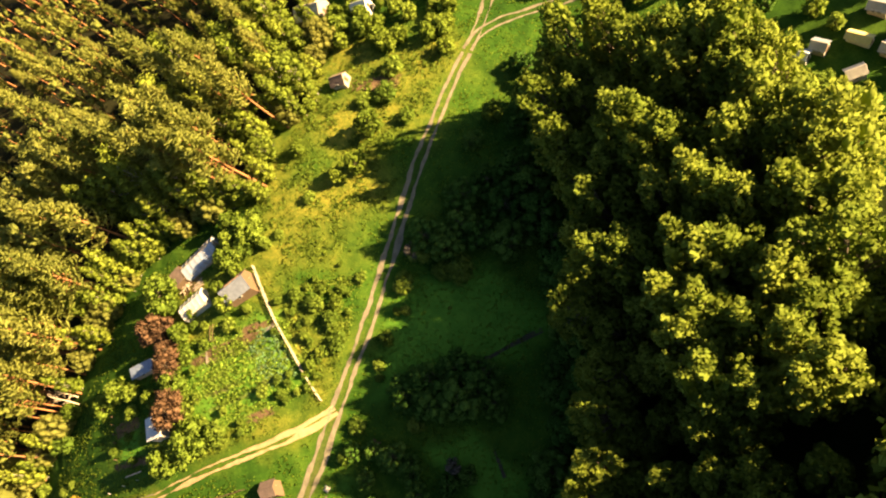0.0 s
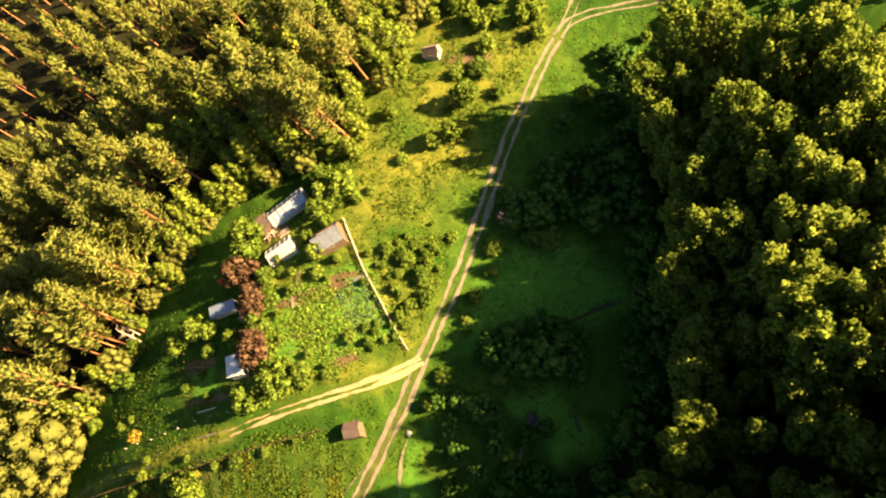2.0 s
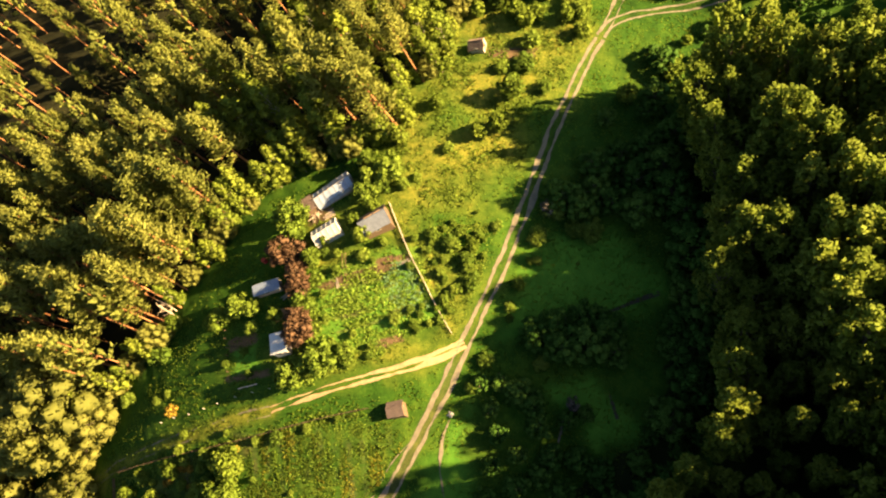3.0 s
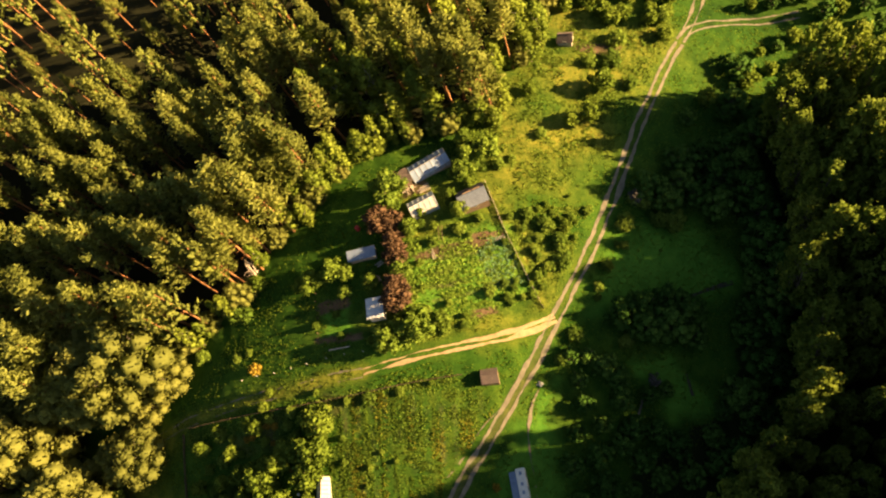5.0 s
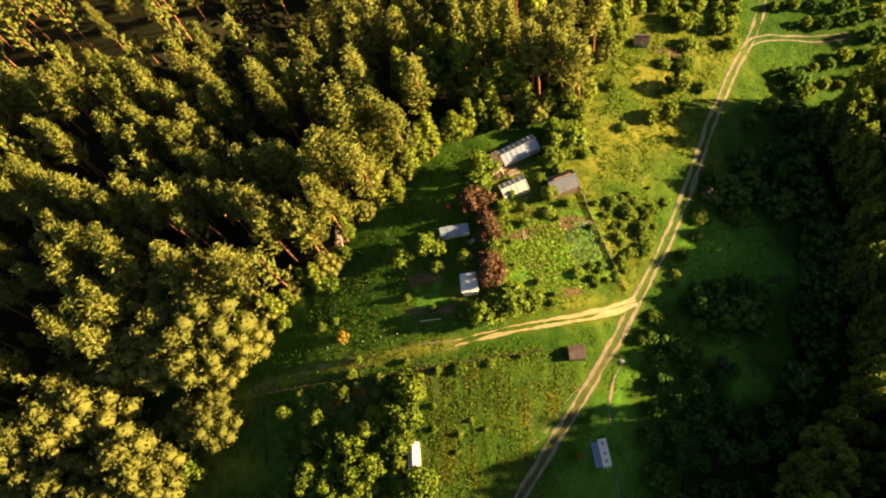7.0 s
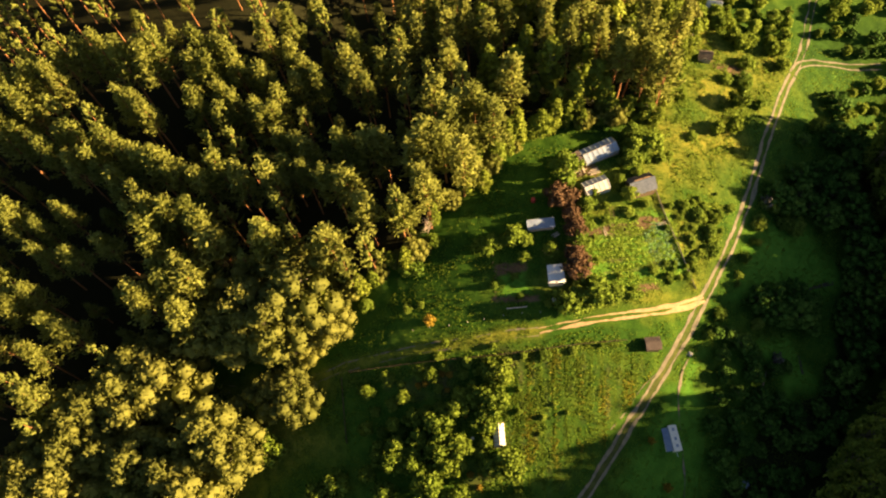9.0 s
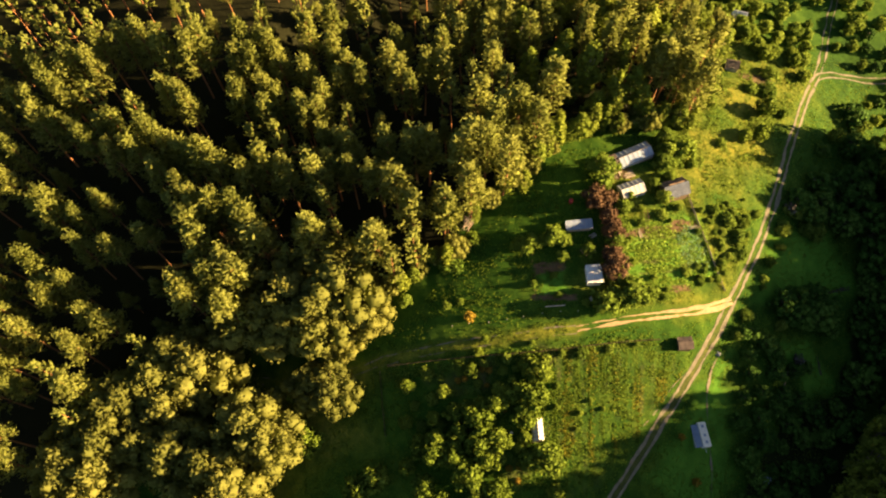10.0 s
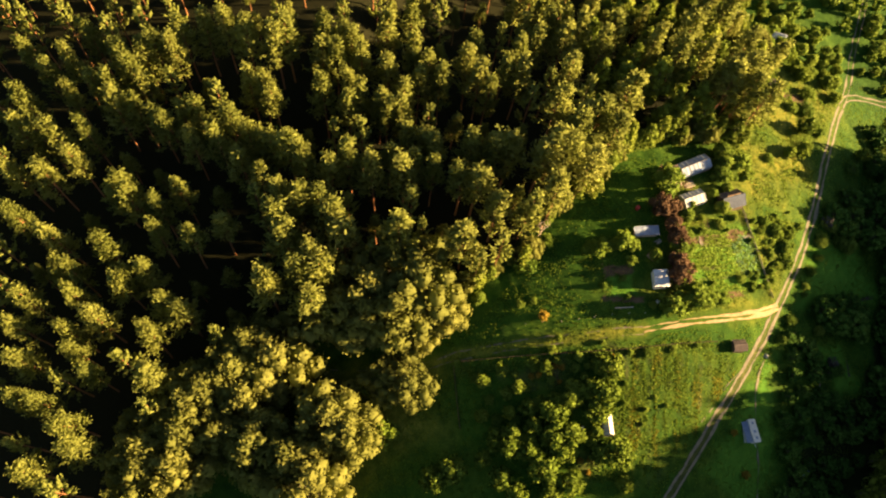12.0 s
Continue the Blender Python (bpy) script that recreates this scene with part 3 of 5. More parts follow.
oaks = Kind([tree_model("oak_tree", "broad rounded leafy tree with yellowing crown", "leafy tree", broad_shape(s, 12, 1.2, w, 50, 52, 0.44, 0.32, 0.5, 0.15, 0.28, 1, 0.72), BARK, OAK, "leafy trees at the wood's edge") for s, w in ((31, 5.4), (32, 4.8), (33, 6.0))], 12.0, 4)
alders = Kind([tree_model("alder_tree", "rounded leafy tree of the thicket, dark green toned for shade", "leafy tree", broad_shape(s, 12, 0.6, w, 40, 36, 0.50, 0.32, 0.48, 0.15, 0.28, 2, 0.68), BARK, SHADEDGREEN, "thicket trees east of the road") for s, w in ((34, 5.2), (35, 5.8))], 12.0, 14)
apples = Kind([tree_model("apple_tree", "small round apple tree with open crown", "fruit tree", broad_shape(s, 4, 0.8, w, 24, 42, 0.30, 0.38, 0.5, 0.2, 0.09), BARK, APPLE, "fruit trees of the gardens") for s, w in ((41, 1.6), (42, 1.9), (43, 1.4), (44, 1.7))], 4.0, 5)
plums = Kind([tree_model("copper_plum", "round purple-leaved plum tree in the garden", "fruit tree", broad_shape(s, 5, 0.8, 2.4, 34, 48, 0.28, 0.34, 0.5, 0.1, 0.12), BARK, PLUM, "copper plum trees") for s in (51, 52)], 5.0, 6)
limes = Kind([tree_model("young_tree", "leafy young fruit tree with bright green crown", "fruit tree", broad_shape(s, 4, 0.7, w, 26, 44, 0.30, 0.38, 0.5, 0.2, 0.09), BARK, LIME, "bright trees of the garden") for s, w in ((45, 1.6), (46, 1.9))], 4.0, 15)
shrubs = Kind([tree_model("shrub", "dense green shrub in the grass", "shrub", broad_shape(s, 2.4, 0.2, w, 24, 64, 0.20, 0.36, 0.45, 0.5, 0.06, 3), BARK, SHRUB, "shrubs along the road") for s, w in ((61, 1.5), (62, 1.8), (63, 1.3))], 2.4, 7)

PINES_FAR_WEST = [(-173.6, -69.1), (-166.2, -69.8), (-165.2, -57.9), (-165, -78.4), (-164, -64.9), (-162.7, -83.7), (-160.3, -70.8), (-159.3, -81.9), (-156.7, -79.5), (-156.4, -91.3), (-155.2, -65.4), (-154.7, -57.3), (-152.3, -64), (-151.8, -87.6), (-151.7, -54.2), (-151.2, -74.7), (-150.9, -59), (-150.4, -98.8), (-149.9, -51.4), (-149.4, -67.3), (-148.2, -44.6), (-148.2, -81.2), (-147.2, -58.4), (-146.4, -48.7), (-145.9, -63.8), (-145, -40.6), (-141.8, -37.5), (-140.7, -96.4), (-139.7, -63.5), (-137.7, -62), (-137.5, -78.5), (-137.4, -81.4), (-135.9, -110), (-135.6, -58.8), (-135.5, -37.1), (-135.1, -102.5), (-134.3, -115.5), (-133.6, -99.9), (-133.3, -80.5), (-133.2, -56.7), (-131.2, -62.2), (-130.9, -91.5), (-129.4, -33.5), (-128.8, -120.1), (-128.7, -44.2)]
PINES_WEST = [(-128.7, -103.5), (-128.4, -30.6), (-127.9, -77.7), (-126.3, -71.9), (-126.1, -58.4), (-125.5, -43.3), (-125.4, -53.4), (-124.9, -109.9), (-123.8, -126.3), (-123.7, -82.6), (-123.7, -92.6), (-123.5, -95.5), (-122.6, -42.8), (-122.2, -22.9), (-121.8, -104.1), (-121.4, -53.4), (-121.3, -112), (-121.1, -27.2), (-120.5, -90), (-119.5, -124.5), (-119.2, -20.5), (-119.2, -58.2), (-118.7, -52.8), (-118.2, -78.5), (-117.7, -26.4), (-116.5, -20.8), (-116.1, -51.1), (-115, -113.6), (-114.7, -71.6), (-114.6, -34.7), (-114.5, -58.1), (-113.8, -10.3), (-113.8, -21.7), (-112.7, 28.8), (-112.6, -93.6), (-112.5, 40.1), (-111.8, -49.8), (-111.8, -27.7), (-111.6, -4.2), (-111.2, -123.7), (-110.6, -135.7), (-110.5, -100.3), (-108.9, -32.3), (-108.6, -91.9), (-108.3, -28.9)]
PINES_MIDDLE = [(-107.6, -50), (-107.3, -18.5), (-106.6, -10.7), (-106.1, -126.8), (-106, -59), (-104.9, -107.1), (-104.4, -26.4), (-104.1, -11.7), (-103.7, -62.7), (-103.2, -58.5), (-101.9, -47), (-101.5, -27), (-101.3, 42.3), (-101.3, -10.9), (-100.6, -42.5), (-100.3, -20.9), (-100, -15.9), (-99.3, -66.1), (-98.9, -54.2), (-98.6, -25.3), (-98.5, 30.1), (-96.7, -76.2), (-95.8, -12.6), (-95.7, 1.2), (-94.9, -55.6), (-94.5, 18.9), (-94.2, -65.4), (-93.6, -35.8), (-93.3, -4.6), (-93.3, -70.5), (-93, -42.8), (-92.5, -29.8), (-90.6, 45.9), (-90.4, -56.8), (-90.2, -27.6), (-89.1, -5.8), (-88.8, 23.7), (-88.7, -66.1), (-88.2, -33.3), (-87.5, -37.4), (-86.8, -27.8), (-86.4, -72.8), (-85.4, -2.2), (-85.3, 6.7), (-85.3, -7.3)]
PINES_EDGE = [(-84.9, 18.9), (-83.5, 11.4), (-82.9, -32.9), (-81.7, 20.9), (-81.2, -0.5), (-80.8, 51.5), (-80.5, -50.4), (-79.1, 31.3), (-78.8, -23.7), (-77.8, 15.2), (-76.5, 21), (-75.7, -31.2), (-73.9, -19.9), (-72.6, -29.2), (-71.1, -19.1), (-71.1, 8.1), (-70.1, 27.4), (-69.9, 20.5), (-69.3, -2), (-66.9, -42.2), (-65, -32.7), (-63.7, -16.3), (-63.1, -13.2), (-62.2, -2.5), (-61.3, -7.4), (-59.9, 30.1), (-59.8, -11.1), (-59.1, -0.1), (-56.7, 12), (-55.9, -22.9), (-55.6, 47.7), (-54.7, 37.6), (-53.9, -12.2), (-53.5, -0.4), (-52.7, 29.5), (-50, 51.8), (-47.6, 34.6), (-41.2, 32.1), (-40.7, 46.4), (-38.4, 30.2), (-38.1, 33.7), (-36.1, 36.6), (-33.9, 46.8), (-33.6, 33), (-29.8, 33.2)]
BIRCHES = [(-49.7, 31.7, 18), (-44.2, 20.3, 13), (-66.1, 15.5, 18), (-75.4, 26.9, 18), (-62.4, 25.6, 18), (-54, 24.3, 18), (-39.4, 25.1, 13), (-37, 24.6, 9), (-52.2, 3.1, 13), (-51.5, 6.4, 13), (-48.3, 17.8, 11), (-36.8, 48.9, 8), (-36.2, 60.4, 8), (-41.3, 65.7, 11), (-34.6, 28.5, 8), (-35.7, 43.7, 13), (-33.3, 51, 13), (-30.5, 30.5, 9), (-28.6, 35.5, 9), (-31.6, 39.5, 8), (-27.6, 31.5, 6)]
OAKS = [(-79.3, -62.2), (-82.3, -68.8), (-70.9, -62.3), (-64.7, -62), (-62.5, -54.6), (-71.2, -52.6), (-64.9, -49.4), (-64.5, -74.4), (-59.5, -71.8), (-95.1, -87.2), (-93.4, -93.9), (-88.1, -85.6), (-94.9, -101.4), (-96.6, -105.1), (-86.8, -97.5), (-92.4, -111.1), (-96.9, -118.3), (-94, -122), (-88.9, -118.1), (-86.2, -107.1), (-77.8, -103.7), (-71.1, -100.2), (-63.6, -102.1), (-77.5, -66.4), (-67.2, -89.2), (-62.9, -88.5)]
placed = PINES_FAR_WEST + PINES_WEST + PINES_MIDDLE + PINES_EDGE + [(x, y) for x, y, h in BIRCHES] + OAKS
lot = random.Random(4)
for x, y in PINES_FAR_WEST + PINES_WEST + PINES_MIDDLE + PINES_EDGE:
    rim_way = off_line(PINEWOOD[:23], [x], [y])[0]
    hollow = 4.5 if -114 < x < -74 and -84 < y < -36 else 0
    pines.plant(x, y, lot.uniform(23, 25.5) + hollow, lot.uniform(1.3, 1.65) if rim_way < 22 and y < 0 else lot.uniform(1.2, 1.45) if rim_way < 14 else lot.uniform(1.0, 1.3))
for x, y, h in BIRCHES:
    birches.plant(x, y, h * lot.uniform(0.95, 1.05), lot.uniform(1.1, 1.4) if h > 12 else lot.uniform(1.4, 1.8))
for x, y in OAKS:
    front = x > -67 and y > -80
    oaks.plant(x, y, lot.uniform(8, 10) if front else lot.uniform(18, 20.5), lot.uniform(1.25, 1.5) if front else lot.uniform(0.9, 1.1))


def scatter(rng, poly, gap, taken, count=100000, tries=14000, box_lim=None):
    """Places in a polygon, no nearer than gap to one another or to those taken."""
    xs, ys = [p[0] for p in poly], [p[1] for p in poly]
    lim = box_lim or (min(xs), max(xs), min(ys), max(ys))
    cand = np.stack([rng.uniform(lim[0], lim[1], tries), rng.uniform(lim[2], lim[3], tries)], 1)
    cand = cand[inside(poly, cand[:, 0], cand[:, 1])]
    kept = np.array(taken, float).reshape(-1, 2)
    got = []
    for c in cand:
        if len(kept) == 0 or np.min(np.hypot(kept[:, 0] - c[0], kept[:, 1] - c[1])) > gap:
            kept = np.vstack([kept, c])
            got.append((float(c[0]), float(c[1])))
            if len(got) >= count:
                break
    return got


rng = np.random.default_rng(8)
NEARWOOD = (-150, -34, -130, 80)
for x, y in scatter(rng, PINEWOOD, 7.4, placed, 150, 9000, NEARWOOD):
    placed.append((x, y))
    edge = off_line(PINEWOOD[:23], [x], [y])[0]
    if edge < 5:
        birches.plant(x, y, lot.uniform(7, 12), lot.uniform(1.2, 1.6), "young leafy tree under the pines")
    else:
        pines.plant(x, y, lot.uniform(11, 16), lot.uniform(1.1, 1.4), "half-grown Scots pine in the shade of taller ones")

for x, y in scatter(rng, [(-34, 26), (-28, 34), (-33, 46), (-29, 53), (-37, 64), (-50, 78), (-78, 90), (-84, 40), (-60, 18)], 4.6, placed, 70, 5000):
    placed.append((x, y))
    birches.plant(x, y, lot.uniform(10, 17), lot.uniform(1.4, 1.8))


def far_wood(name, label, poly, gap, shapes, materials, taken, seed, low, high, tall, tries=9000, lim=None):
    """The rest of a wood as one thing: trunks and crowns."""
    g = np.random.default_rng(seed)
    parts = ([], []), ([], [])
    base, facing = [0, 0], []
    for x, y in scatter(g, poly, gap, taken, tries=tries, box_lim=lim):
        shape = shapes[int(g.integers(len(shapes)))]
        s, a = g.uniform(low, high) / tall, g.uniform(0, 6.28)
        c, d = math.cos(a), math.sin(a)
        for k, (v, f, *nrm) in enumerate(shape):
            w = np.stack([x + s * (v[:, 0] * c - v[:, 1] * d), y + s * (v[:, 0] * d + v[:, 1] * c), lie1(x, y) + s * v[:, 2]], 1)
            parts[k][0].append(w)
            parts[k][1].append(f + base[k])
            base[k] += len(v)
            if nrm:
                facing.append(np.stack([nrm[0][:, 0] * c - nrm[0][:, 1] * d, nrm[0][:, 0] * d + nrm[0][:, 1] * c, nrm[0][:, 2]], 1))
    top = tagged(new(name), label, "wood", kind="stuff")
    for k, part_name in enumerate(("trunks", "crowns")):
        ob = new(part_name, mesh_of(part_name, np.concatenate(parts[k][0]), np.concatenate(parts[k][1]), materials[k], True, np.concatenate(facing) if k else None))
        ob.parent = top
    return top


far_wood("far_pinewood", "dense pine wood running off to the horizon", PINEWOOD, 5.8, [pine_shape(s, whorls=6, per=2, spread=3.2, bare=0.40, mesh=1.9, coarse=True) for s in (71, 72, 73)], (PINE_BARK, PINE), placed, 9, 21, 26, 28.0, 8000, (-235, -40, -150, 190))

# broad pines close behind the wood's edge
for x, y in smooth_line(PINEWOOD[1:23], 5.0):
    x, y = x - 5.5 + lot.gauss(0, 1.4), y + 1.5 + lot.gauss(0, 1.4)
    if y > -42 and inside(PINEWOOD, np.array([x]), np.array([y]))[0] and min(math.hypot(x - a, y - b) for a, b in placed) > 3.6:
        placed.append((x, y))
        pines.plant(x, y, lot.uniform(15, 21), lot.uniform(1.5, 1.9), "broad sunlit Scots pine at the wood's edge")

# leafy young growth along the wood's edge
rim = smooth_line(PINEWOOD[1:19], 2.4)
for x, y in rim:
    x, y = x + lot.gauss(-1.0, 1.0), y + lot.gauss(0, 1.0)
    r = lot.random()
    if r < 0.4:
        oaks.plant(x, y, lot.uniform(4, 8), lot.uniform(0.8, 1.1))
    elif r < 0.75:
        birches.plant(x, y, lot.uniform(6, 12), lot.uniform(1.0, 1.4))
    else:
        apples.plant(x, y, lot.uniform(2.5, 4.5), 1.2, "leafy young tree at the wood's edge")

# poplars and thickets east of the road
POPLARS_NORTH = [(45.5, 78.7), (48.6, 76.4), (40.9, 75.6), (43.4, 75.5), (37.8, 75), (28.2, 74.7), (33, 73.7), (53.6, 72.9), (22.9, 71.6), (47.9, 70.9), (41.9, 70.8), (39, 70.6), (51.7, 69.8), (58.9, 67.7), (54, 67.6), (64.3, 65.4), (58.6, 62.6), (62.9, 61.9), (40, 60.7), (52.9, 60.4), (43.5, 60.3), (37.3, 59.3), (46.5, 58.8), (41.1, 57.2), (67, 57.1), (64.1, 56.3), (60.4, 55.4), (50.4, 54.9), (53.9, 53.6), (56.5, 52.6), (45.1, 52.1), (69.1, 50.6), (65.8, 49.5), (65.2, 46.5), (57.5, 46.1), (50.3, 45.2), (54.6, 44), (64.3, 43.4), (44.9, 42.8), (68, 42.8), (41.6, 41.9), (58.1, 38.9), (67.7, 38.5), (51.7, 37.6), (62.9, 37.4)]
POPLARS_SOUTH = [(72.5, 36.7), (56.8, 34.5), (69.3, 33.9), (65.4, 30.7), (62.2, 30.2), (74.9, 25.9), (60.4, 25.7), (68.7, 22.1), (64.2, 20), (70.5, 19.6), (58.7, 17.4)]
east = list(POPLARS_NORTH + POPLARS_SOUTH)
for x, y in east:
    poplars.plant(x, y, lot.uniform(20, 22) if y < 27 else lot.uniform(28.5, 31.5), lot.uniform(0.8, 1.0))
NEARPOPLARS = [(20, 63), (28, 53), (35, 43), (38, 32), (42, 27), (47, 22), (49, 10), (47, -14), (49, -40), (64, -40), (66, 12), (72, 50), (64, 66), (50, 75), (24, 78)]
for x, y in scatter(rng, NEARPOPLARS, 4.4, east, 170):
    east.append((x, y))
    poplars.plant(x, y, lot.uniform(14, 17) if x > 52 and y < 30 else lot.uniform(20, 25), lot.uniform(0.9, 1.2), "lower leafy poplar in the shade of taller ones")
tall_stand = [broad_shape(s, 16, 1.0, 3.0, 26, 34, 0.5, 0.32, 0.55, 1.8, 0.24, 3) for s in (76, 77)]
# Extra-tall stand, added to keep the low sun off lawn and thicket.
far_wood("tall_poplar_wood", "tall dense poplar wood added in the east to cast shade", [(84, 34), (74, -10), (76, -80), (120, -84), (124, 36)], 5.2, tall_stand, (BARK, POPLAR), east, 41, 36, 40, 16.0, 4500)
far_wood("poplar_wood_north", "dense poplar wood behind the front rows", [(84, 66), (84, 38), (106, 40), (106, 64)], 5.2, tall_stand, (BARK, POPLAR), east, 43, 22, 26, 16.0, 3000)
far_wood("far_poplar_wood", "poplar wood running on to the east", [(68, 58), (68, -60), (84, -70), (84, 56), (120, 58), (110, 66)], 5.2, tall_stand, (BARK, POPLAR), east, 42, 13, 17, 16.0, 3000)

for x, y in scatter(rng, THICKET, 4.6, east, 80):
    east.append((x, y))
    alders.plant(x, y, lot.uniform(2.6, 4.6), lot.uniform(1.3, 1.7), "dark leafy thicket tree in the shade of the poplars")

CLUMP_BY_LAWN = [(14.5, 10, 5.2), (16.9, 13.4, 6.2), (20.1, 17.2, 5.8), (24.1, 17.1, 6.2), (22.8, 13.3, 6.8), (19.3, 10.4, 5.8), (27, 14.5, 5)]
CLUMP_NORTH = [(5.4, 36.1, 4.4), (10.1, 35.7, 5.2), (13.7, 40.1, 5.6), (18.5, 41.2, 6), (10, 41, 5.2), (7.7, 46, 4.6), (10.4, 50.3, 5), (15, 47, 6), (18.5, 52.1, 7), (14.3, 54.4, 6), (22, 48, 7.5), (16.7, 60, 6), (9.5, 66.2, 4.4), (7.4, 74.5, 4), (15.7, 65.1, 5), (19.6, 66, 7), (4.1, 56.6, 2.6)]
WOOD_FRONT = [(34, 36, 8), (37.5, 31.3, 8), (39.4, 23.6, 7), (30, 40, 8), (26, 45, 7.5), (35, 27, 5), (32, 31.5, 5), (41, 17, 8), (40, 9, 7)]
ORCHARD = [(9.9, -3.2, 3.2), (13.6, -6.2, 3.6), (16.4, -9.5, 3.4), (16, -1, 4), (19.2, -1.3, 4), (21, -10.7, 3.6), (21.8, -4.6, 4), (26.1, -7.8, 3.8), (26, -11.4, 3.6), (25.6, -0.7, 3.4), (27.5, 2, 3), (12.5, -1.5, 3), (18, -15, 3.6), (23.5, -16, 4), (20, -20.5, 3.6), (27, -20, 5), (25, -26, 5), (30, -6, 4)]
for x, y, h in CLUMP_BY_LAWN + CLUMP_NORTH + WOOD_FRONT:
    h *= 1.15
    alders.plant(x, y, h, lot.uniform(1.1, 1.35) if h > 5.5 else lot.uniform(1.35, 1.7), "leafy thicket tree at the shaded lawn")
# Orchard trees share the thicket's shade-darkened leaf colour.
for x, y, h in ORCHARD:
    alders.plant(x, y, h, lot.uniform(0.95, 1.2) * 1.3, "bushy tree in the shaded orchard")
SHRUBS = [(-12.1, 43.7, 4.6), (-14.1, 52.4, 4.8), (-26.6, 42.7, 2.4), (-14.6, 40.4, 3.2), (-9.8, 56.8, 2), (-31, 33.3, 2.4), (-18.7, 34.2, 1.2), (-29.6, 22.1, 2.4), (-20.5, 25.7, 1), (-13.7, 14.3, 1.6), (-11.2, 16.7, 1.8), (-7.6, 17, 2.2), (-3.6, 18.8, 2.6), (-2.4, 14.4, 2), (-6.8, 13.6, 1.6), (-3.8, 21.2, 2), (-2, 24.6, 1.4)]
ROADSIDE = [(-5.8, 3.4, 1.2), (-1.9, 3, 1.2), (-11.7, 9, 1.4), (7.6, 11.9, 2), (6.4, 21.8, 1.8), (5.4, 26.4, 1.8), (-33.2, 68.8, 3.4), (-22.4, 70.7, 3.6), (-15.2, 75.8, 3.6), (-10.6, 73.8, 2.6), (-29, 74.6, 3.8), (-40, 64.4, 3.6), (-39.3, 61.4, 3.5), (-25.4, 72.2, 3.2), (-18.6, 66.2, 2.2), (-16.5, 60.1, 2.2), (-20.3, 57, 1.5), (-37, 72.1, 4), (-12.9, 79.1, 3), (-45.7, 59.3, 4), (-1.9, 9.9, 1.6), (-5, 10.4, 1.4), (-9.3, 20.8, 1.2), (13.6, 26.2, 0.5)]
for x, y, h in SHRUBS + ROADSIDE:
    (shrubs if h < 2.3 else apples).plant(x, y, h * (0.85 if y < 25 else 1.2), lot.uniform(1.1, 1.5), "green shrub standing in the sunlit meadow")

tracks = (ROAD, ROAD_BEND, ROAD_NORTH)
for poly, kinds, count in (([(3, 60), (15, 62), (20, 84), (40, 90), (46, 116), (2, 116), (-5, 92), (4, 83)], (alders, apples), 62), ([(-42, 72), (-26, 70), (-12, 78), (-15, 96), (-46, 98)], (limes, apples), 34), ([(-12, 84), (-5, 88), (-6, 112), (-14, 112)], (apples,), 10)):
    for x, y in scatter(rng, poly, 3.6, east, count, 3000):
        if min(off_line(line, [x], [y])[0] for line in tracks) > 2.6:
            east.append((x, y))
            lot.choice(kinds).plant(x, y, lot.uniform(2.2, 4.8), lot.uniform(1.2, 1.6), "leafy shrub of the overgrown plots beyond the meadow")

far_wood("far_thicket", "far shrubs and trees beyond the road's bend", [(-44, 84), (-12, 82), (-11, 104), (16, 96), (38, 100), (46, 108), (96, 132), (90, 230), (-60, 240), (-90, 120)], 6.5, [broad_shape(s, 6, 0.4, 3.2, 9, 16, 0.75, 0.46, 0.5, 0.2, 0.12) for s in (74, 75)], (BARK, APPLE), east, 10, 3, 7.5, 6.0, 2600)

# gardens
for x, y, h in ((-35.2, -1.7, 5.6), (-32.7, -0.3, 4.6), (-27.8, -5.7, 5.0), (-30.3, -3.3, 4.2), (-22.8, -13.1, 6.0), (-24.5, -10.5, 4.6)):
    plums.plant(x, y, h, 1.2)
GARDENTREES = [(-37.9, -15.1, 3.8), (-41.4, -19.5, 3.0), (-43.4, -21.2, 2.2), (-37.7, 5.5, 4.8), (-28.9, 0.6, 3.2), (-22.5, 9.5, 3.0), (-16.2, -15.2, 4.6), (-19.9, -20.5, 4.2), (-18.1, -18.1, 3.6), (-13.1, -11.7, 2.8), (-29.6, -12.9, 2.6), (-27.9, 20.8, 3.6), (-25.1, 23.8, 4), (-30.4, 23.8, 3.5), (-25.5, -7.7, 3.4), (-39.4, -17.2, 2.4), (-26.4, 18.5, 2.6)]
for x, y, h in GARDENTREES:
    limes.plant(x, y, h * 1.3, 1.35)
FRUIT = [(-28.4, -57.6, 5), (-22.3, -58.5, 4.2), (-21.7, -46.8, 5), (-20.7, -51.0, 4.4), (-11.6, -55.2, 5.6), (-15, -58, 4.2), (-31.8, -69.5, 5), (-23.4, -68.4, 5.6), (-29.8, -75.6, 4.6), (-27.7, -67.8, 4.8), (-27, -52.8, 4.2), (-23.5, -41.4, 4.6), (-33.8, -59.8, 3.4), (-36.5, -69, 3.2), (-26.2, -43, 3.6), (-25.3, -62, 4.4), (-33.3, -66.5, 4), (-21.6, -63.4, 4.4), (-41.7, -85, 4.2), (-39.8, -80.9, 4), (-16.6, -67.2, 4.4), (-24.7, -76.6, 4.4), (-25.0, -48.2, 3.6), (-30.5, -62.5, 3.6), (-35.8, -50.4, 3), (-19, -71.5, 4), (-6, -60, 3.4), (-35.5, -75, 3.4), (-29.5, -54.8, 3.4), (-18.2, -54.6, 3.2)]
for x, y, h in FRUIT:
    apples.plant(x, y, h * 1.1, lot.uniform(1.3, 1.6))
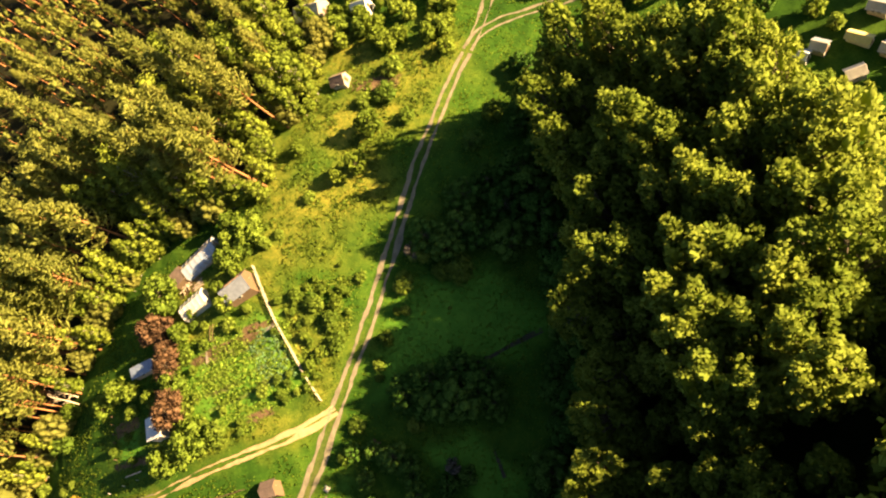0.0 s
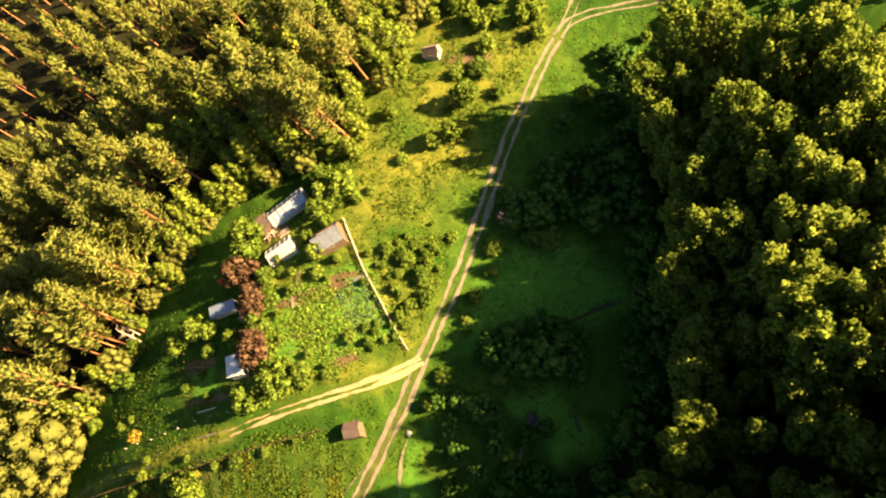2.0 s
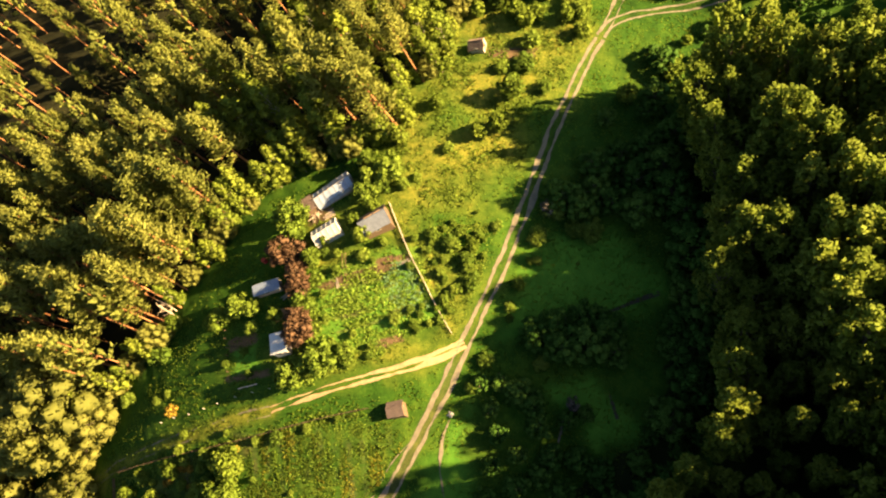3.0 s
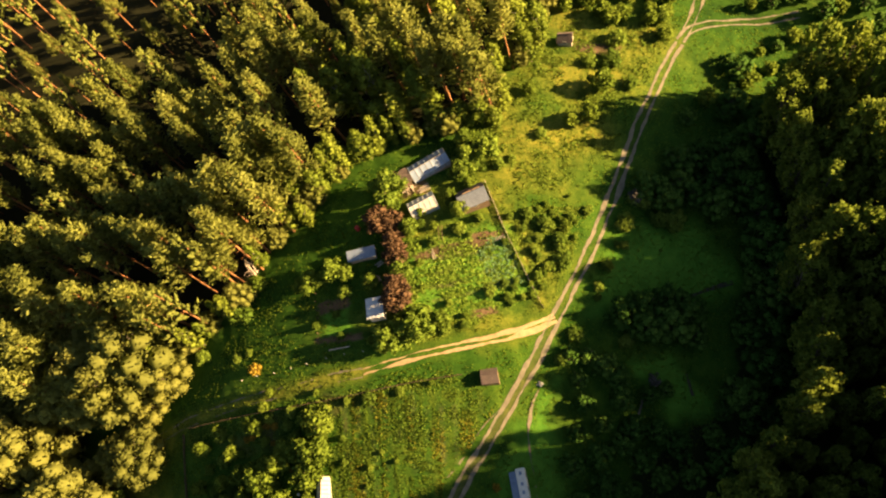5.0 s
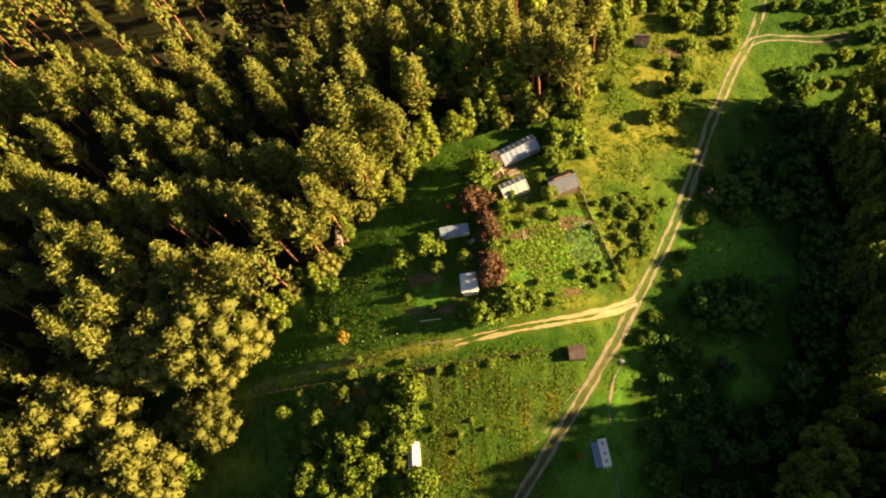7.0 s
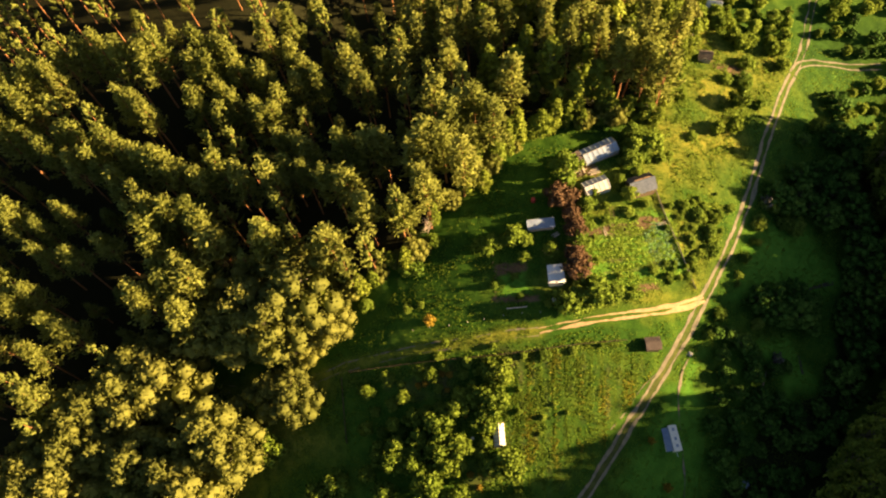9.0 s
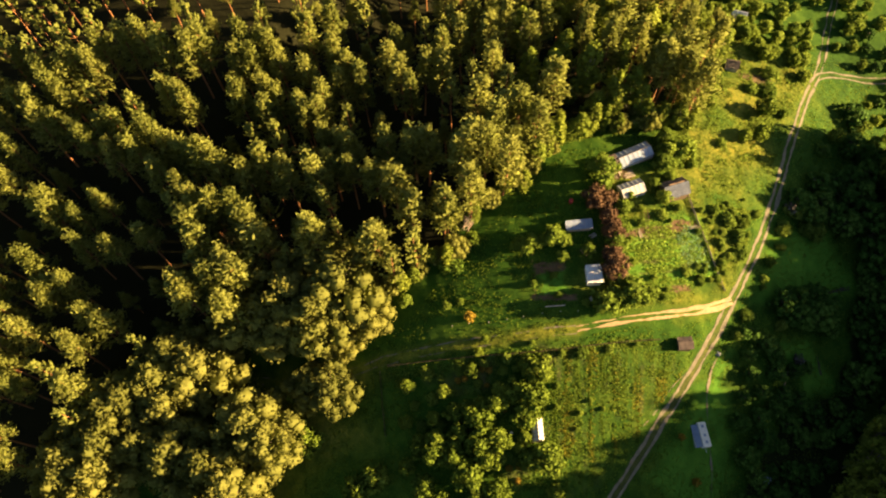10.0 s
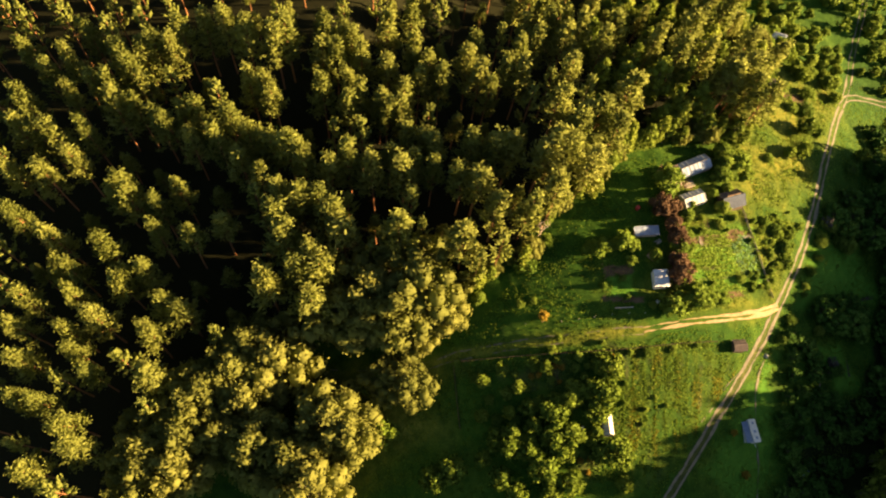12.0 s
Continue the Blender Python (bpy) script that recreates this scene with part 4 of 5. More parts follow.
for x, y in ((-65.4, -76), (-60.4, -70.7), (-57.9, -83.7), (-62.5, -85.8), (-60.8, -97.8), (-68.4, -99.5)):
    apples.plant(x, y, lot.uniform(4.5, 6.5), 1.4, "leafy fruit tree in the southern clearing")
for x, y, h in ((-52.4, -1.4, 10.5), (-50.6, -8.6, 8.5), (-52.8, 4.6, 11.5), (-55.5, -4.6, 11.0), (-49.6, 9.4, 8.5), (-46.8, 12.6, 7.5)):
    birches.plant(x, y, h, lot.uniform(1.5, 1.8), "light green leafy tree between the pines and the sheds")
for x, y, h in ((-27.2, 17.3, 4.2), (-24.1, 15.7, 2.8), (-26.3, 11.5, 2.6), (-35.5, -14.3, 3.0), (-33.5, -17.5, 2.4), (-29.1, 4.9, 2.2), (-21.3, -14.5, 2.6)):
    limes.plant(x, y, h, 1.4)


# ---- buildings ----
def corrugated(length, slope, thick=0.03, wave=0.18, amp=0.025):
    """A wavy roofing sheet, length along x, slope along y, from the eaves (y=0) up."""
    n = max(8, int(length / wave * 4))
    xs = np.linspace(0, length, n)
    zs = amp * np.sin(xs / wave * 2 * np.pi)
    bm = bmesh.new()
    rows = []
    for y, dz in ((0, 0), (slope, 0), (slope, -thick), (0, -thick)):
        rows.append([bm.verts.new((x, y, z + dz)) for x, z in zip(xs, zs)])
    for a, b in ((0, 1), (1, 2), (2, 3), (3, 0)):
        for i in range(n - 1):
            bm.faces.new((rows[a][i], rows[a][i + 1], rows[b][i + 1], rows[b][i]))
    return bm


def cabin(name, label, category, x, y, turn, length, width, wall_h, ridge, walls, roof_a, roof_b, sheets=4, door=True, windows=1, lean=False, eaves=0.3):
    """A small gabled or lean-to building: plank walls, roof of separate sheets, door and windows."""
    top = thing(name, x, y, turn, label, category)
    c, s = math.cos(radians(turn)), math.sin(radians(turn))
    ground = [lie1(x + c * u - s * v, y + s * u + c * v) for u in (-length / 2, length / 2) for v in (-width / 2, width / 2)]
    top.location.z = max(ground) * 0.5 + sum(ground) / 8
    sink = top.location.z - min(ground) + 0.25
    hl, hw, t = length / 2, width / 2, 0.08
    for sy in (-1, 1):
        h = wall_h + (ridge if lean and sy > 0 else 0)
        part("wall", one_box(-hl, sy * hw - t / 2, -sink, hl, sy * hw + t / 2, h), walls, top)
    for sx in (-1, 1):
        bm = one_box(sx * hl - t / 2, -hw, -sink, sx * hl + t / 2, hw, wall_h - 0.02)
        x0, x1 = sx * hl - t / 2, sx * hl + t / 2
        peak = (hw, wall_h + ridge) if lean else (0, wall_h + ridge)
        tri = [[bm.verts.new((xx, yy, zz)) for yy, zz in ((-hw, wall_h - 0.02), (hw, wall_h - 0.02), peak)] for xx in (x0, x1)]
        bm.faces.new(tri[0][::-1])
        bm.faces.new(tri[1])
        for i in range(3):
            bm.faces.new((tri[0][i], tri[0][(i + 1) % 3], tri[1][(i + 1) % 3], tri[1][i]))
        gable = part("gable_wall", bm, walls, top)
    run = (2 * hw if lean else hw)
    pitch = math.atan2(ridge, run)
    slope = math.hypot(ridge, run) + eaves
    step = (length + 2 * eaves) / sheets
    for side in ((-1,) if lean else (-1, 1)):
        for i in range(sheets):
            m = Matrix.Translation((0, side * (hw + eaves * math.cos(pitch)), wall_h - eaves * math.sin(pitch) + 0.05 + 0.012 * (i % 2)))
            if side < 0:
                m = m @ pose(-hl - eaves + i * step, 0, 0, math.degrees(pitch), 0, 0)
            else:
                m = m @ pose(hl + eaves - i * step, 0, 0, 0, 0, 180) @ pose(0, 0, 0, math.degrees(pitch), 0, 0)
            bm = corrugated(step + 0.04, slope * (1 if i % 3 else 0.985))
            bmesh.ops.transform(bm, matrix=m, verts=bm.verts)
            part("roof_sheet", bm, roof_a if side < 0 else roof_b, top)
    if not lean:
        part("ridge_cap", one_box(-hl - eaves, -0.12, wall_h + ridge + 0.05, hl + eaves, 0.12, wall_h + ridge + 0.12, bevel=0.02), roof_a, top)
    if door:
        d = part("door", one_box(hl + 0.045, -0.45, 0.0, hl + 0.085, 0.45, min(1.95, wall_h + 0.1)), DARKBOARD, top, "plank door")
        part("handle", one_box(hl + 0.085, 0.3, 0.95, hl + 0.13, 0.36, 1.07), TIN, d)
    for i in range(windows):
        u = -hl + length * (i + 1) / (windows + 1)
        w = part("window", one_box(u - 0.45, -hw - 0.09, 0.85, u + 0.45, -hw - 0.045, 1.6), WHITEPAINT, top)
        part("pane", one_box(u - 0.38, -hw - 0.1, 0.92, u + 0.38, -hw - 0.092, 1.53), glass, w)
    return top


def greenhouse(name, label, x, y, turn, length, width, wall_h, ridge, bays=6, cover=None, rib=None, beam=0.035):
    """A film greenhouse: ribs and rails of timber, one film panel to each bay, low boarded foot."""
    cover, rib = cover or FILM, rib or GREYBOARD
    top = thing(name, x, y, turn, label, "greenhouse")
    hl, hw = length / 2, width / 2
    c, s = math.cos(radians(turn)), math.sin(radians(turn))
    ground = [lie1(x + c * u - s * v, y + s * u + c * v) for u in (-hl, hl) for v in (-hw, hw)]
    top.location.z = sum(ground) / 4
    sink = top.location.z - min(ground) + 0.2
    pitch = math.degrees(math.atan2(ridge, hw))
    run = math.hypot(ridge, hw)
    step = length / bays
    for i in range(bays + 1):
        u = -hl + i * step
        for side in (-1, 1):
            part("post", one_box(u - 0.04, side * hw - 0.04, -sink, u + 0.04, side * hw + 0.04, wall_h), rib, top)
            bm = one_box(u - beam, 0, -0.04, u + beam, run, 0.05)
            m = Matrix.Translation((0, side * hw, wall_h)) @ (pose(0, 0, 0, pitch) if side < 0 else pose(0, 0, 0, 0, 0, 180) @ pose(0, 0, 0, pitch))
            bmesh.ops.transform(bm, matrix=m, verts=bm.verts)
            part("rafter", bm, rib, top)
    for i in range(bays):
        u = -hl + i * step
        for side in (-1, 1):
            part("wall_panel", one_box(u + 0.045, side * (hw - 0.012) - 0.008, 0.35, u + step - 0.045, side * (hw - 0.012) + 0.008, wall_h - 0.02), cover, top)
            bm = bmesh.new()
            n = 5
            grid = [[bm.verts.new((u + 0.04 + (step - 0.08) * a / n, run * b / 3, 0.012 - 0.05 * math.sin(math.pi * a / n) * (0.6 + 0.4 * math.sin(i * 2.1 + side)))) for a in range(n + 1)] for b in range(4)]
            for b in range(3):
                for a in range(n):
                    bm.faces.new((grid[b][a], grid[b][a + 1], grid[b + 1][a + 1], grid[b + 1][a]))
            if side > 0:
                bmesh.ops.transform(bm, matrix=Matrix.Translation((2 * u + step, 0, 0)) @ Matrix.Diagonal((-1, 1, 1, 1)), verts=bm.verts)
            m = Matrix.Translation((0, side * hw, wall_h)) @ (pose(0, 0, 0, pitch) if side < 0 else Matrix.Diagonal((1, -1, 1, 1)) @ pose(0, 0, 0, pitch))
            bmesh.ops.transform(bm, matrix=m, verts=bm.verts)
            ob = part("roof_panel", bm, cover, top)
    for side in (-1, 1):
        part("foot_board", one_box(-hl, side * hw - 0.03, -sink, hl, side * hw + 0.03, 0.34), rib, top)
    for sx in (-1, 1):
        bm = bmesh.new()
        a = [bm.verts.new((sx * hl, yy, zz)) for yy, zz in ((-hw + 0.05, -sink), (hw - 0.05, -sink), (hw - 0.05, wall_h), (0, wall_h + ridge - 0.04), (-hw + 0.05, wall_h))]
        b = [bm.verts.new((sx * (hl - 0.02), v.co.y, v.co.z)) for v in a]
        bm.faces.new(a)
        bm.faces.new(b[::-1])
        for i in range(5):
            bm.faces.new((a[i], b[i], b[(i + 1) % 5], a[(i + 1) % 5]))
        part("end_panel", bm, cover, top)
    part("door_frame", one_box(hl + 0.01, -0.42, 0, hl + 0.05, 0.42, 1.8), rib, top)
    part("ridge_beam", one_box(-hl, -0.05, wall_h + ridge - 0.02, hl, 0.05, wall_h + ridge + 0.06), rib, top)
    return top


PALEFILM = plain("pale_sheet", (0.34, 0.32, 0.30), (0.50, 0.48, 0.46), 1.4, 0.5, 0, 0.1)
greenhouse("long_greenhouse", "long greenhouse with grey-blue film roof and timber ribs", -34.1, 14.9, 61, 8.8, 4.0, 1.5, 0.9, 7)
greenhouse("greenhouse", "small greenhouse with pale sheet roof among garden beds", -29.8, 6.5, 58, 5.8, 3.7, 1.4, 0.9, 5, PALEFILM, TIN, 0.05)
shed = cabin("garden_shed", "garden shed with grey and brown gable roof", "shed", -21.6, 13.2, 54, 5.6, 4.3, 1.7, 1.6, DARKBOARD, DARKSLATE, RUSTTIN, 5)
for u, w in ((-1.6, 1.9), (0.6, 1.6)):
    part("roof_plank", one_box(u, 0.35, 3.06, u + w, 0.6, 3.14, bevel=0.01), FRESHWOOD, shed, "pale plank lying on the roof")
cabin("lean_to", "dark brown lean-to at the greenhouse end", "shed", -37.0, 9.6, 61, 2.6, 3.4, 1.5, 0.4, DARKBOARD, RUSTTIN, RUSTTIN, 2, windows=0, lean=True, eaves=0.15)
cabin("tin_shed", "low shed with blue-grey tin lean-to roof", "shed", -34.8, -9.1, 42, 5.6, 2.0, 1.5, 0.5, GREYBOARD, BLUETIN, BLUETIN, 4, lean=True)
cabin("white_shed", "small white shed with pale tin lean-to roof beside a plum tree", "shed", -25.6, -16.9, 40, 3.0, 3.9, 1.8, 0.6, WHITEPAINT, TIN, TIN, 3, lean=True)
greenhouse("white_greenhouse", "narrow white greenhouse among fruit trees", -16.7, -51.7, -51, 4.8, 2.4, 1.4, 0.8, 6, PALEFILM, GREYBOARD, 0.09)
cabin("brown_shed", "little brown tool shed with dark felt roof beside the road", "shed", -0.3, -15.5, 40, 2.8, 2.5, 1.5, 0.6, DARKBOARD, RUSTTIN, RUSTTIN, 3, windows=0)
cabin("hut", "wooden hut with brown gable roof by the meadow", "hut", -28.0, 59.8, 25, 3.0, 2.8, 1.4, 1.1, GREYBOARD, RUSTTIN, RUSTTIN, 4)
cabin("white_hut", "white garden hut with grey roof among shrubs", "hut", -34.6, 78.2, 20, 3.6, 3.0, 2.0, 1.2, WHITEPAINT, TIN, TIN, 3)
cabin("grey_house", "grey-roofed garden house behind the wood", "house", -48.0, 75.0, 15, 7, 5, 2.4, 1.8, GREYBOARD, SLATE, SLATE, 6, windows=2)
for x, y, turn, wide in ((51.9, 90.6, -10, 3.0), (58.3, 86.9, 35, 3.4), (62.0, 91.5, -15, 3.6), (58.2, 98.5, -12, 4.0)):
    cabin("cottage", "distant cottage with board walls and grey roof in the fields", "house", x, y, turn, wide * 0.72, 2.0, 1.5, 0.8, GREYBOARD, SLATE, DARKSLATE, 5, windows=2)
cabin("long_shed", "long low shed with pale yellowed roof beside the cottages", "shed", 57.0, 93.0, -12, 3.6, 1.5, 1.2, 0.5, WHITEPAINT, YELLOWROOF, YELLOWROOF, 5, windows=0)
cabin("store_hut", "tiny pale store hut at the poplars' edge", "hut", 49.8, 88.6, -10, 1.8, 1.6, 1.5, 0.5, WHITEPAINT, TIN, TIN, 2, windows=0)


def caravan(x, y, turn):
    """A white site trailer with a blue-grey lean-to along its side."""
    top = thing("site_trailer", x, y, turn, "white site trailer with blue-grey lean-to standing on grass", "trailer")
    top.matrix_basis = top.matrix_basis @ Matrix.Diagonal((0.9, 0.9, 0.9, 1))
    bm = one_box(-3.1, -1.0, 0.45, 3.1, 1.0, 2.5, bevel=0.12)
    body = part("body", bm, WHITEPAINT, top)
    part("roof", one_box(-3.0, -0.95, 2.5, 3.0, 0.95, 2.56, bevel=0.02), WHITEPAINT, top, "flat white roof")
    for u in (-2.0, 0.2, 1.9):
        w = part("roof_hatch", one_box(u - 0.35, -0.3, 2.56, u + 0.35, 0.3, 2.66, bevel=0.02), BLUETIN, top)
    for u in (-1.6, 1.2):
        f = part("window", one_box(u - 0.5, 1.0, 1.3, u + 0.5, 1.03, 1.95), DARKBOARD, top)
        part("pane", one_box(u - 0.44, 1.03, 1.36, u + 0.44, 1.035, 1.89), glass, f)
    for u in (-0.5, 0.5):
        for v in (-0.95, 0.95):
            bm = bmesh.new()
            bmesh.ops.create_cone(bm, cap_ends=True, segments=16, radius1=0.33, radius2=0.33, depth=0.2, matrix=pose(u, v, 0.3, 90))
            part("wheel", bm, DARKBOARD, top)
    part("drawbar", one_box(3.1, -0.06, 0.45, 4.2, 0.06, 0.55), TIN, top)
    annex = part("annex", one_box(-2.4, -2.4, -0.6, 2.6, -1.03, 1.7), TIN, top, "blue-grey sheet lean-to")
    bm = corrugated(5.6, 1.7)
    bmesh.ops.transform(bm, matrix=pose(-2.7, -2.6, 1.72, 14), verts=bm.verts)
    part("roof_sheet", bm, BLUETIN, annex)
    return top


caravan(14.2, -28.7, -46)


# ---- fences ----
def board_fence(name, label, line, high, material, gap=0.17, board=0.13, post_every=2.4, slack=0.06, seed=1):
    """Boards nailed to two rails between posts, each board a part, uneven in height and lean."""
    g = random.Random(seed)
    top = tagged(new(name), label, "fence", kind="structure")
    p = smooth_line(line, gap)
    me_b = bpy.data.meshes.new("board")
    one = one_box(-board / 2, -0.012, -0.3, board / 2, 0.012, high, bevel=0.006)
    one.to_mesh(me_b)
    one.free()
    me_b.materials.append(material)
    me_p = bpy.data.meshes.new("post")
    one = one_box(-0.05, -0.05, -0.5, 0.05, 0.05, high + 0.08, bevel=0.01)
    one.to_mesh(me_p)
    one.free()
    me_p.materials.append(material)
    for i, (x, y) in enumerate(p):
        a = p[min(i + 1, len(p) - 1)] - p[max(i - 1, 0)]
        turn = math.degrees(math.atan2(a[1], a[0]))
        if g.random() > 0.05:
            b = new("board", me_b)
            b.parent = top
            b.matrix_basis = pose(x, y, lie1(x, y) + g.uniform(-slack, slack), g.gauss(0, 2.5), g.gauss(0, 2), turn)
        if i % int(post_every / gap) == 0:
            b = new("post", me_p)
            b.parent = top
            b.matrix_basis = pose(x - 0.07 * math.sin(radians(turn)), y + 0.07 * math.cos(radians(turn)), lie1(x, y), 0, 0, turn)
    q = p[:: int(post_every / gap)]
    for z in (0.25 * high, 0.8 * high):
        bm = bmesh.new()
        for (x0, y0), (x1, y1) in zip(q, q[1:]):
            d = math.hypot(x1 - x0, y1 - y0)
            dz = lie1(x1, y1) - lie1(x0, y0)
            m = pose(x0, y0, lie1(x0, y0) + z, 0, -math.degrees(math.atan2(dz, d)), math.degrees(math.atan2(y1 - y0, x1 - x0)))
            box(bm, 0, 0.015, -0.03, d, 0.055, 0.03, m)
        part("rail", bm, material, top)
    return top


board_fence("board_fence", "weathered grey board fence along the garden", [(-22, 18), (-18, 15), (-12.9, 11), (-7.5, 7.6), (-3, 4.4), (1.3, 1.9)], 0.85, GREYBOARD, seed=2)
board_fence("lane_fence", "low dark board fence between lane and garden plot", [(-52.5, -60), (-41.7, -51), (-31.2, -42.5), (-22, -34.4), (-13.6, -26), (-5.2, -18.1)], 0.6, DARKBOARD, 0.24, 0.16, seed=3)
board_fence("plot_fence", "dark plank fence closing the fruit garden", [(-53.3, -62), (-48.4, -67.4), (-43.5, -72.5)], 0.7, DARKBOARD, 0.17, 0.15, seed=4)


def post_row(line, gap, high, material, label, group):
    me = bpy.data.meshes.new("fence_post")
    one = one_box(-0.06, -0.06, -0.4, 0.06, 0.06, high, bevel=0.02)
    one.to_mesh(me)
    one.free()
    me.materials.append(material)
    g = random.Random(9)
    for x, y in smooth_line(line, gap):
        ob = new("fence_post", me)
        ob.matrix_basis = pose(x + g.gauss(0, 0.15), y + g.gauss(0, 0.15), lie1(x, y), g.gauss(0, 4), g.gauss(0, 4), g.uniform(0, 90))
        tagged(ob, label, "fence post", group)


post_row([(-45.2, -44.6), (-37.7, -38.2), (-31.6, -32.4), (-24, -25)], 4.1, 0.7, CONCRETE, "short pale fence post in the grass", "white posts by the lane")
post_row([(-39.5, -21), (-33.3, -29)], 1.7, 0.9, DARKBOARD, "dark wooden post edging the garden bed", "posts of the small plot")


# ---- beds and plants ----
def tufts(name, label, category, places, size, material, blades, seed, spread=0.22):
    """Low plants as one thing: a few bent leaves at each place."""
    g = np.random.default_rng(seed)
    p = np.repeat(np.asarray(places, float), blades, axis=0)
    n = len(p)
    a = g.uniform(0, 6.28, n)
    r = g.uniform(0.02, spread, n)
    x, y = p[:, 0] + np.cos(a) * r, p[:, 1] + np.sin(a) * r
    at = np.stack([x, y, lie(x, y) + size * 0.4], 1)
    out = np.stack([np.cos(a) * 0.6, np.sin(a) * 0.6, np.full(n, 0.8)], 1)
    v, f, nrm = leaves(g, at, out, size, size * 0.5)
    return tagged(new(name, mesh_of(name, v, f, material, True, nrm)), label, category, kind="stuff")


def in_poly(g, poly, n):
    xs, ys = [p[0] for p in poly], [p[1] for p in poly]
    c = np.stack([g.uniform(min(xs), max(xs), n), g.uniform(min(ys), max(ys), n)], 1)
    return c[inside(poly, c[:, 0], c[:, 1])]


g2 = np.random.default_rng(12)
tracks = (ROAD, ROAD_BEND, LANE)
open_land = in_poly(g2, [(-75, -105), (-55, -50), (-50, 0), (-44, 20), (-34, 30), (-30, 60), (-40, 85), (30, 95), (14, 60), (28, 34), (40, 0), (46, -30), (20, -80), (-30, -95)], 90000)
clear = np.min([off_line(t, open_land[:, 0], open_land[:, 1]) for t in tracks], axis=0) > 1.9
keep = clear & ~inside(PINEWOOD, open_land[:, 0], open_land[:, 1]) & (wavy(open_land[:, 0], open_land[:, 1], 3.0) + g2.normal(0, 0.6, len(open_land)) > -0.2)
tufts("grass", "uneven meadow grass in tufts", "grass", open_land[keep], 0.29, GRASS, 3, 13)


def rows_of(poly, turn, gap, step):
    """Places in rows across a bed."""
    c, s = math.cos(radians(turn)), math.sin(radians(turn))
    u, v = np.meshgrid(np.arange(-40, 40, step), np.arange(-40, 40, gap))
    u, v = u.ravel(), v.ravel()
    mx, my = np.mean([p[0] for p in poly]), np.mean([p[1] for p in poly])
    x, y = mx + c * u - s * v, my + s * u + c * v
    k = inside(poly, x + 0.9 * wavy(x, y, 1.1, 3), y + 0.9 * wavy(x, y, 1.3, 1)) & (g2.random(len(x)) > 0.15 + 0.25 * (wavy(x, y, 1.7, 4) > 0.3))
    return np.stack([x[k], y[k]], 1) + g2.normal(0, 0.16, (k.sum(), 2))


tufts("cabbages", "rows of blue-green cabbages in the bed", "vegetables", rows_of([(-12.4, 9.8), (-4.4, 3.7), (-8.4, -0.3), (-16.4, 4.8)], 50, 0.62, 0.36), 0.34, CABBAGE, 7, 14, 0.28)
tufts("beet_rows", "rows of leafy green vegetables", "vegetables", rows_of([(-16.7, 4.5), (-8.9, -0.7), (-16.4, -8.2), (-21.9, -3.2)], 50, 0.95, 0.34), 0.38, LETTUCE, 8, 15, 0.4)
tufts("potato_rows", "rows of yellowing potato plants", "vegetables", rows_of([(-23.9, -2.7), (-17.4, 4.8), (-15.4, 6.3), (-12.9, 9.5), (-11.7, 10.3), (-21.4, -3.7)], 50, 1.0, 0.34), 0.3, LETTUCE, 6, 16, 0.32)
beds = in_poly(g2, [(-28.9, -1.7), (-19.9, 10.3), (-10.9, 12.3), (-1.9, 3.3), (-7.9, -8.7), (-14.9, -17.7), (-23.9, -13.7)], 5200)
lively = wavy(beds[:, 0], beds[:, 1], 1.9, 5) + 0.6 * wavy(beds[:, 0], beds[:, 1], 0.8, 1) + g2.normal(0, 0.4, len(beds)) > 0.1
tufts("garden_herbs", "bright herbs and flowers between the garden beds", "garden plants", beds[lively], 0.32, LETTUCE, 6, 19, 0.45)
c, s = 0.576, -0.817
lines = [(-15.4 + u * c + v * 0.817 + 0.25 * math.sin(u * 0.7 + v), -45 + u * s + v * 0.576 + 0.2 * math.sin(u + v)) for v in np.arange(-9, 19, 2.7) for u in np.arange(-24, 24, 0.4)]
lines = np.array(lines)
field = inside([(-24, -36), (-6, -20), (3.0, -20.5), (3.0, -42), (-4, -58), (-12, -53)], lines[:, 0], lines[:, 1]) & (wavy(lines[:, 0], lines[:, 1], 3.1, 2) + g2.normal(0, 0.4, len(lines)) > -0.35)
tufts("crop_rows", "straight rows of ragged crops in the fallow plot", "crops", lines[field], 0.34, GRASS, 5, 20, 0.3)
weeds = in_poly(g2, [(-34, -44), (-16, -28.5), (-7.5, -19), (0, -18), (1, -36), (-1, -58), (-16, -66), (-30, -56)], 9000)
lush = wavy(weeds[:, 0], weeds[:, 1], 2.6, 7) + 0.7 * wavy(weeds[:, 0], weeds[:, 1], 1.1, 2) + g2.normal(0, 0.35, len(weeds))
tufts("plot_weeds", "tall yellow-green weeds of the fallow plot", "weeds", weeds[lush > 0.1], 0.34, SHRUB, 4, 17, 0.5)
tufts("wild_edge", "tall weeds along the lane fence", "weeds", smooth_line([(-51, -62), (-42, -53.5), (-31, -43.5), (-16, -29.5), (-7, -20)], 0.16) + g2.normal(0, 0.7, (len(smooth_line([(-51, -62), (-42, -53.5), (-31, -43.5), (-16, -29.5), (-7, -20)], 0.16)), 2)), 0.42, SHRUB, 4, 18, 0.6)
rust_bush = Kind([tree_model("yellow_bush", "low yellowing bush in the western meadow", "shrub", broad_shape(81, 2.2, 0.2, 1.4, 16, 30, 0.22, 0.42, 0.45, 0.2, 0.05, 3), BARK, RUST)], 2.2, 11)
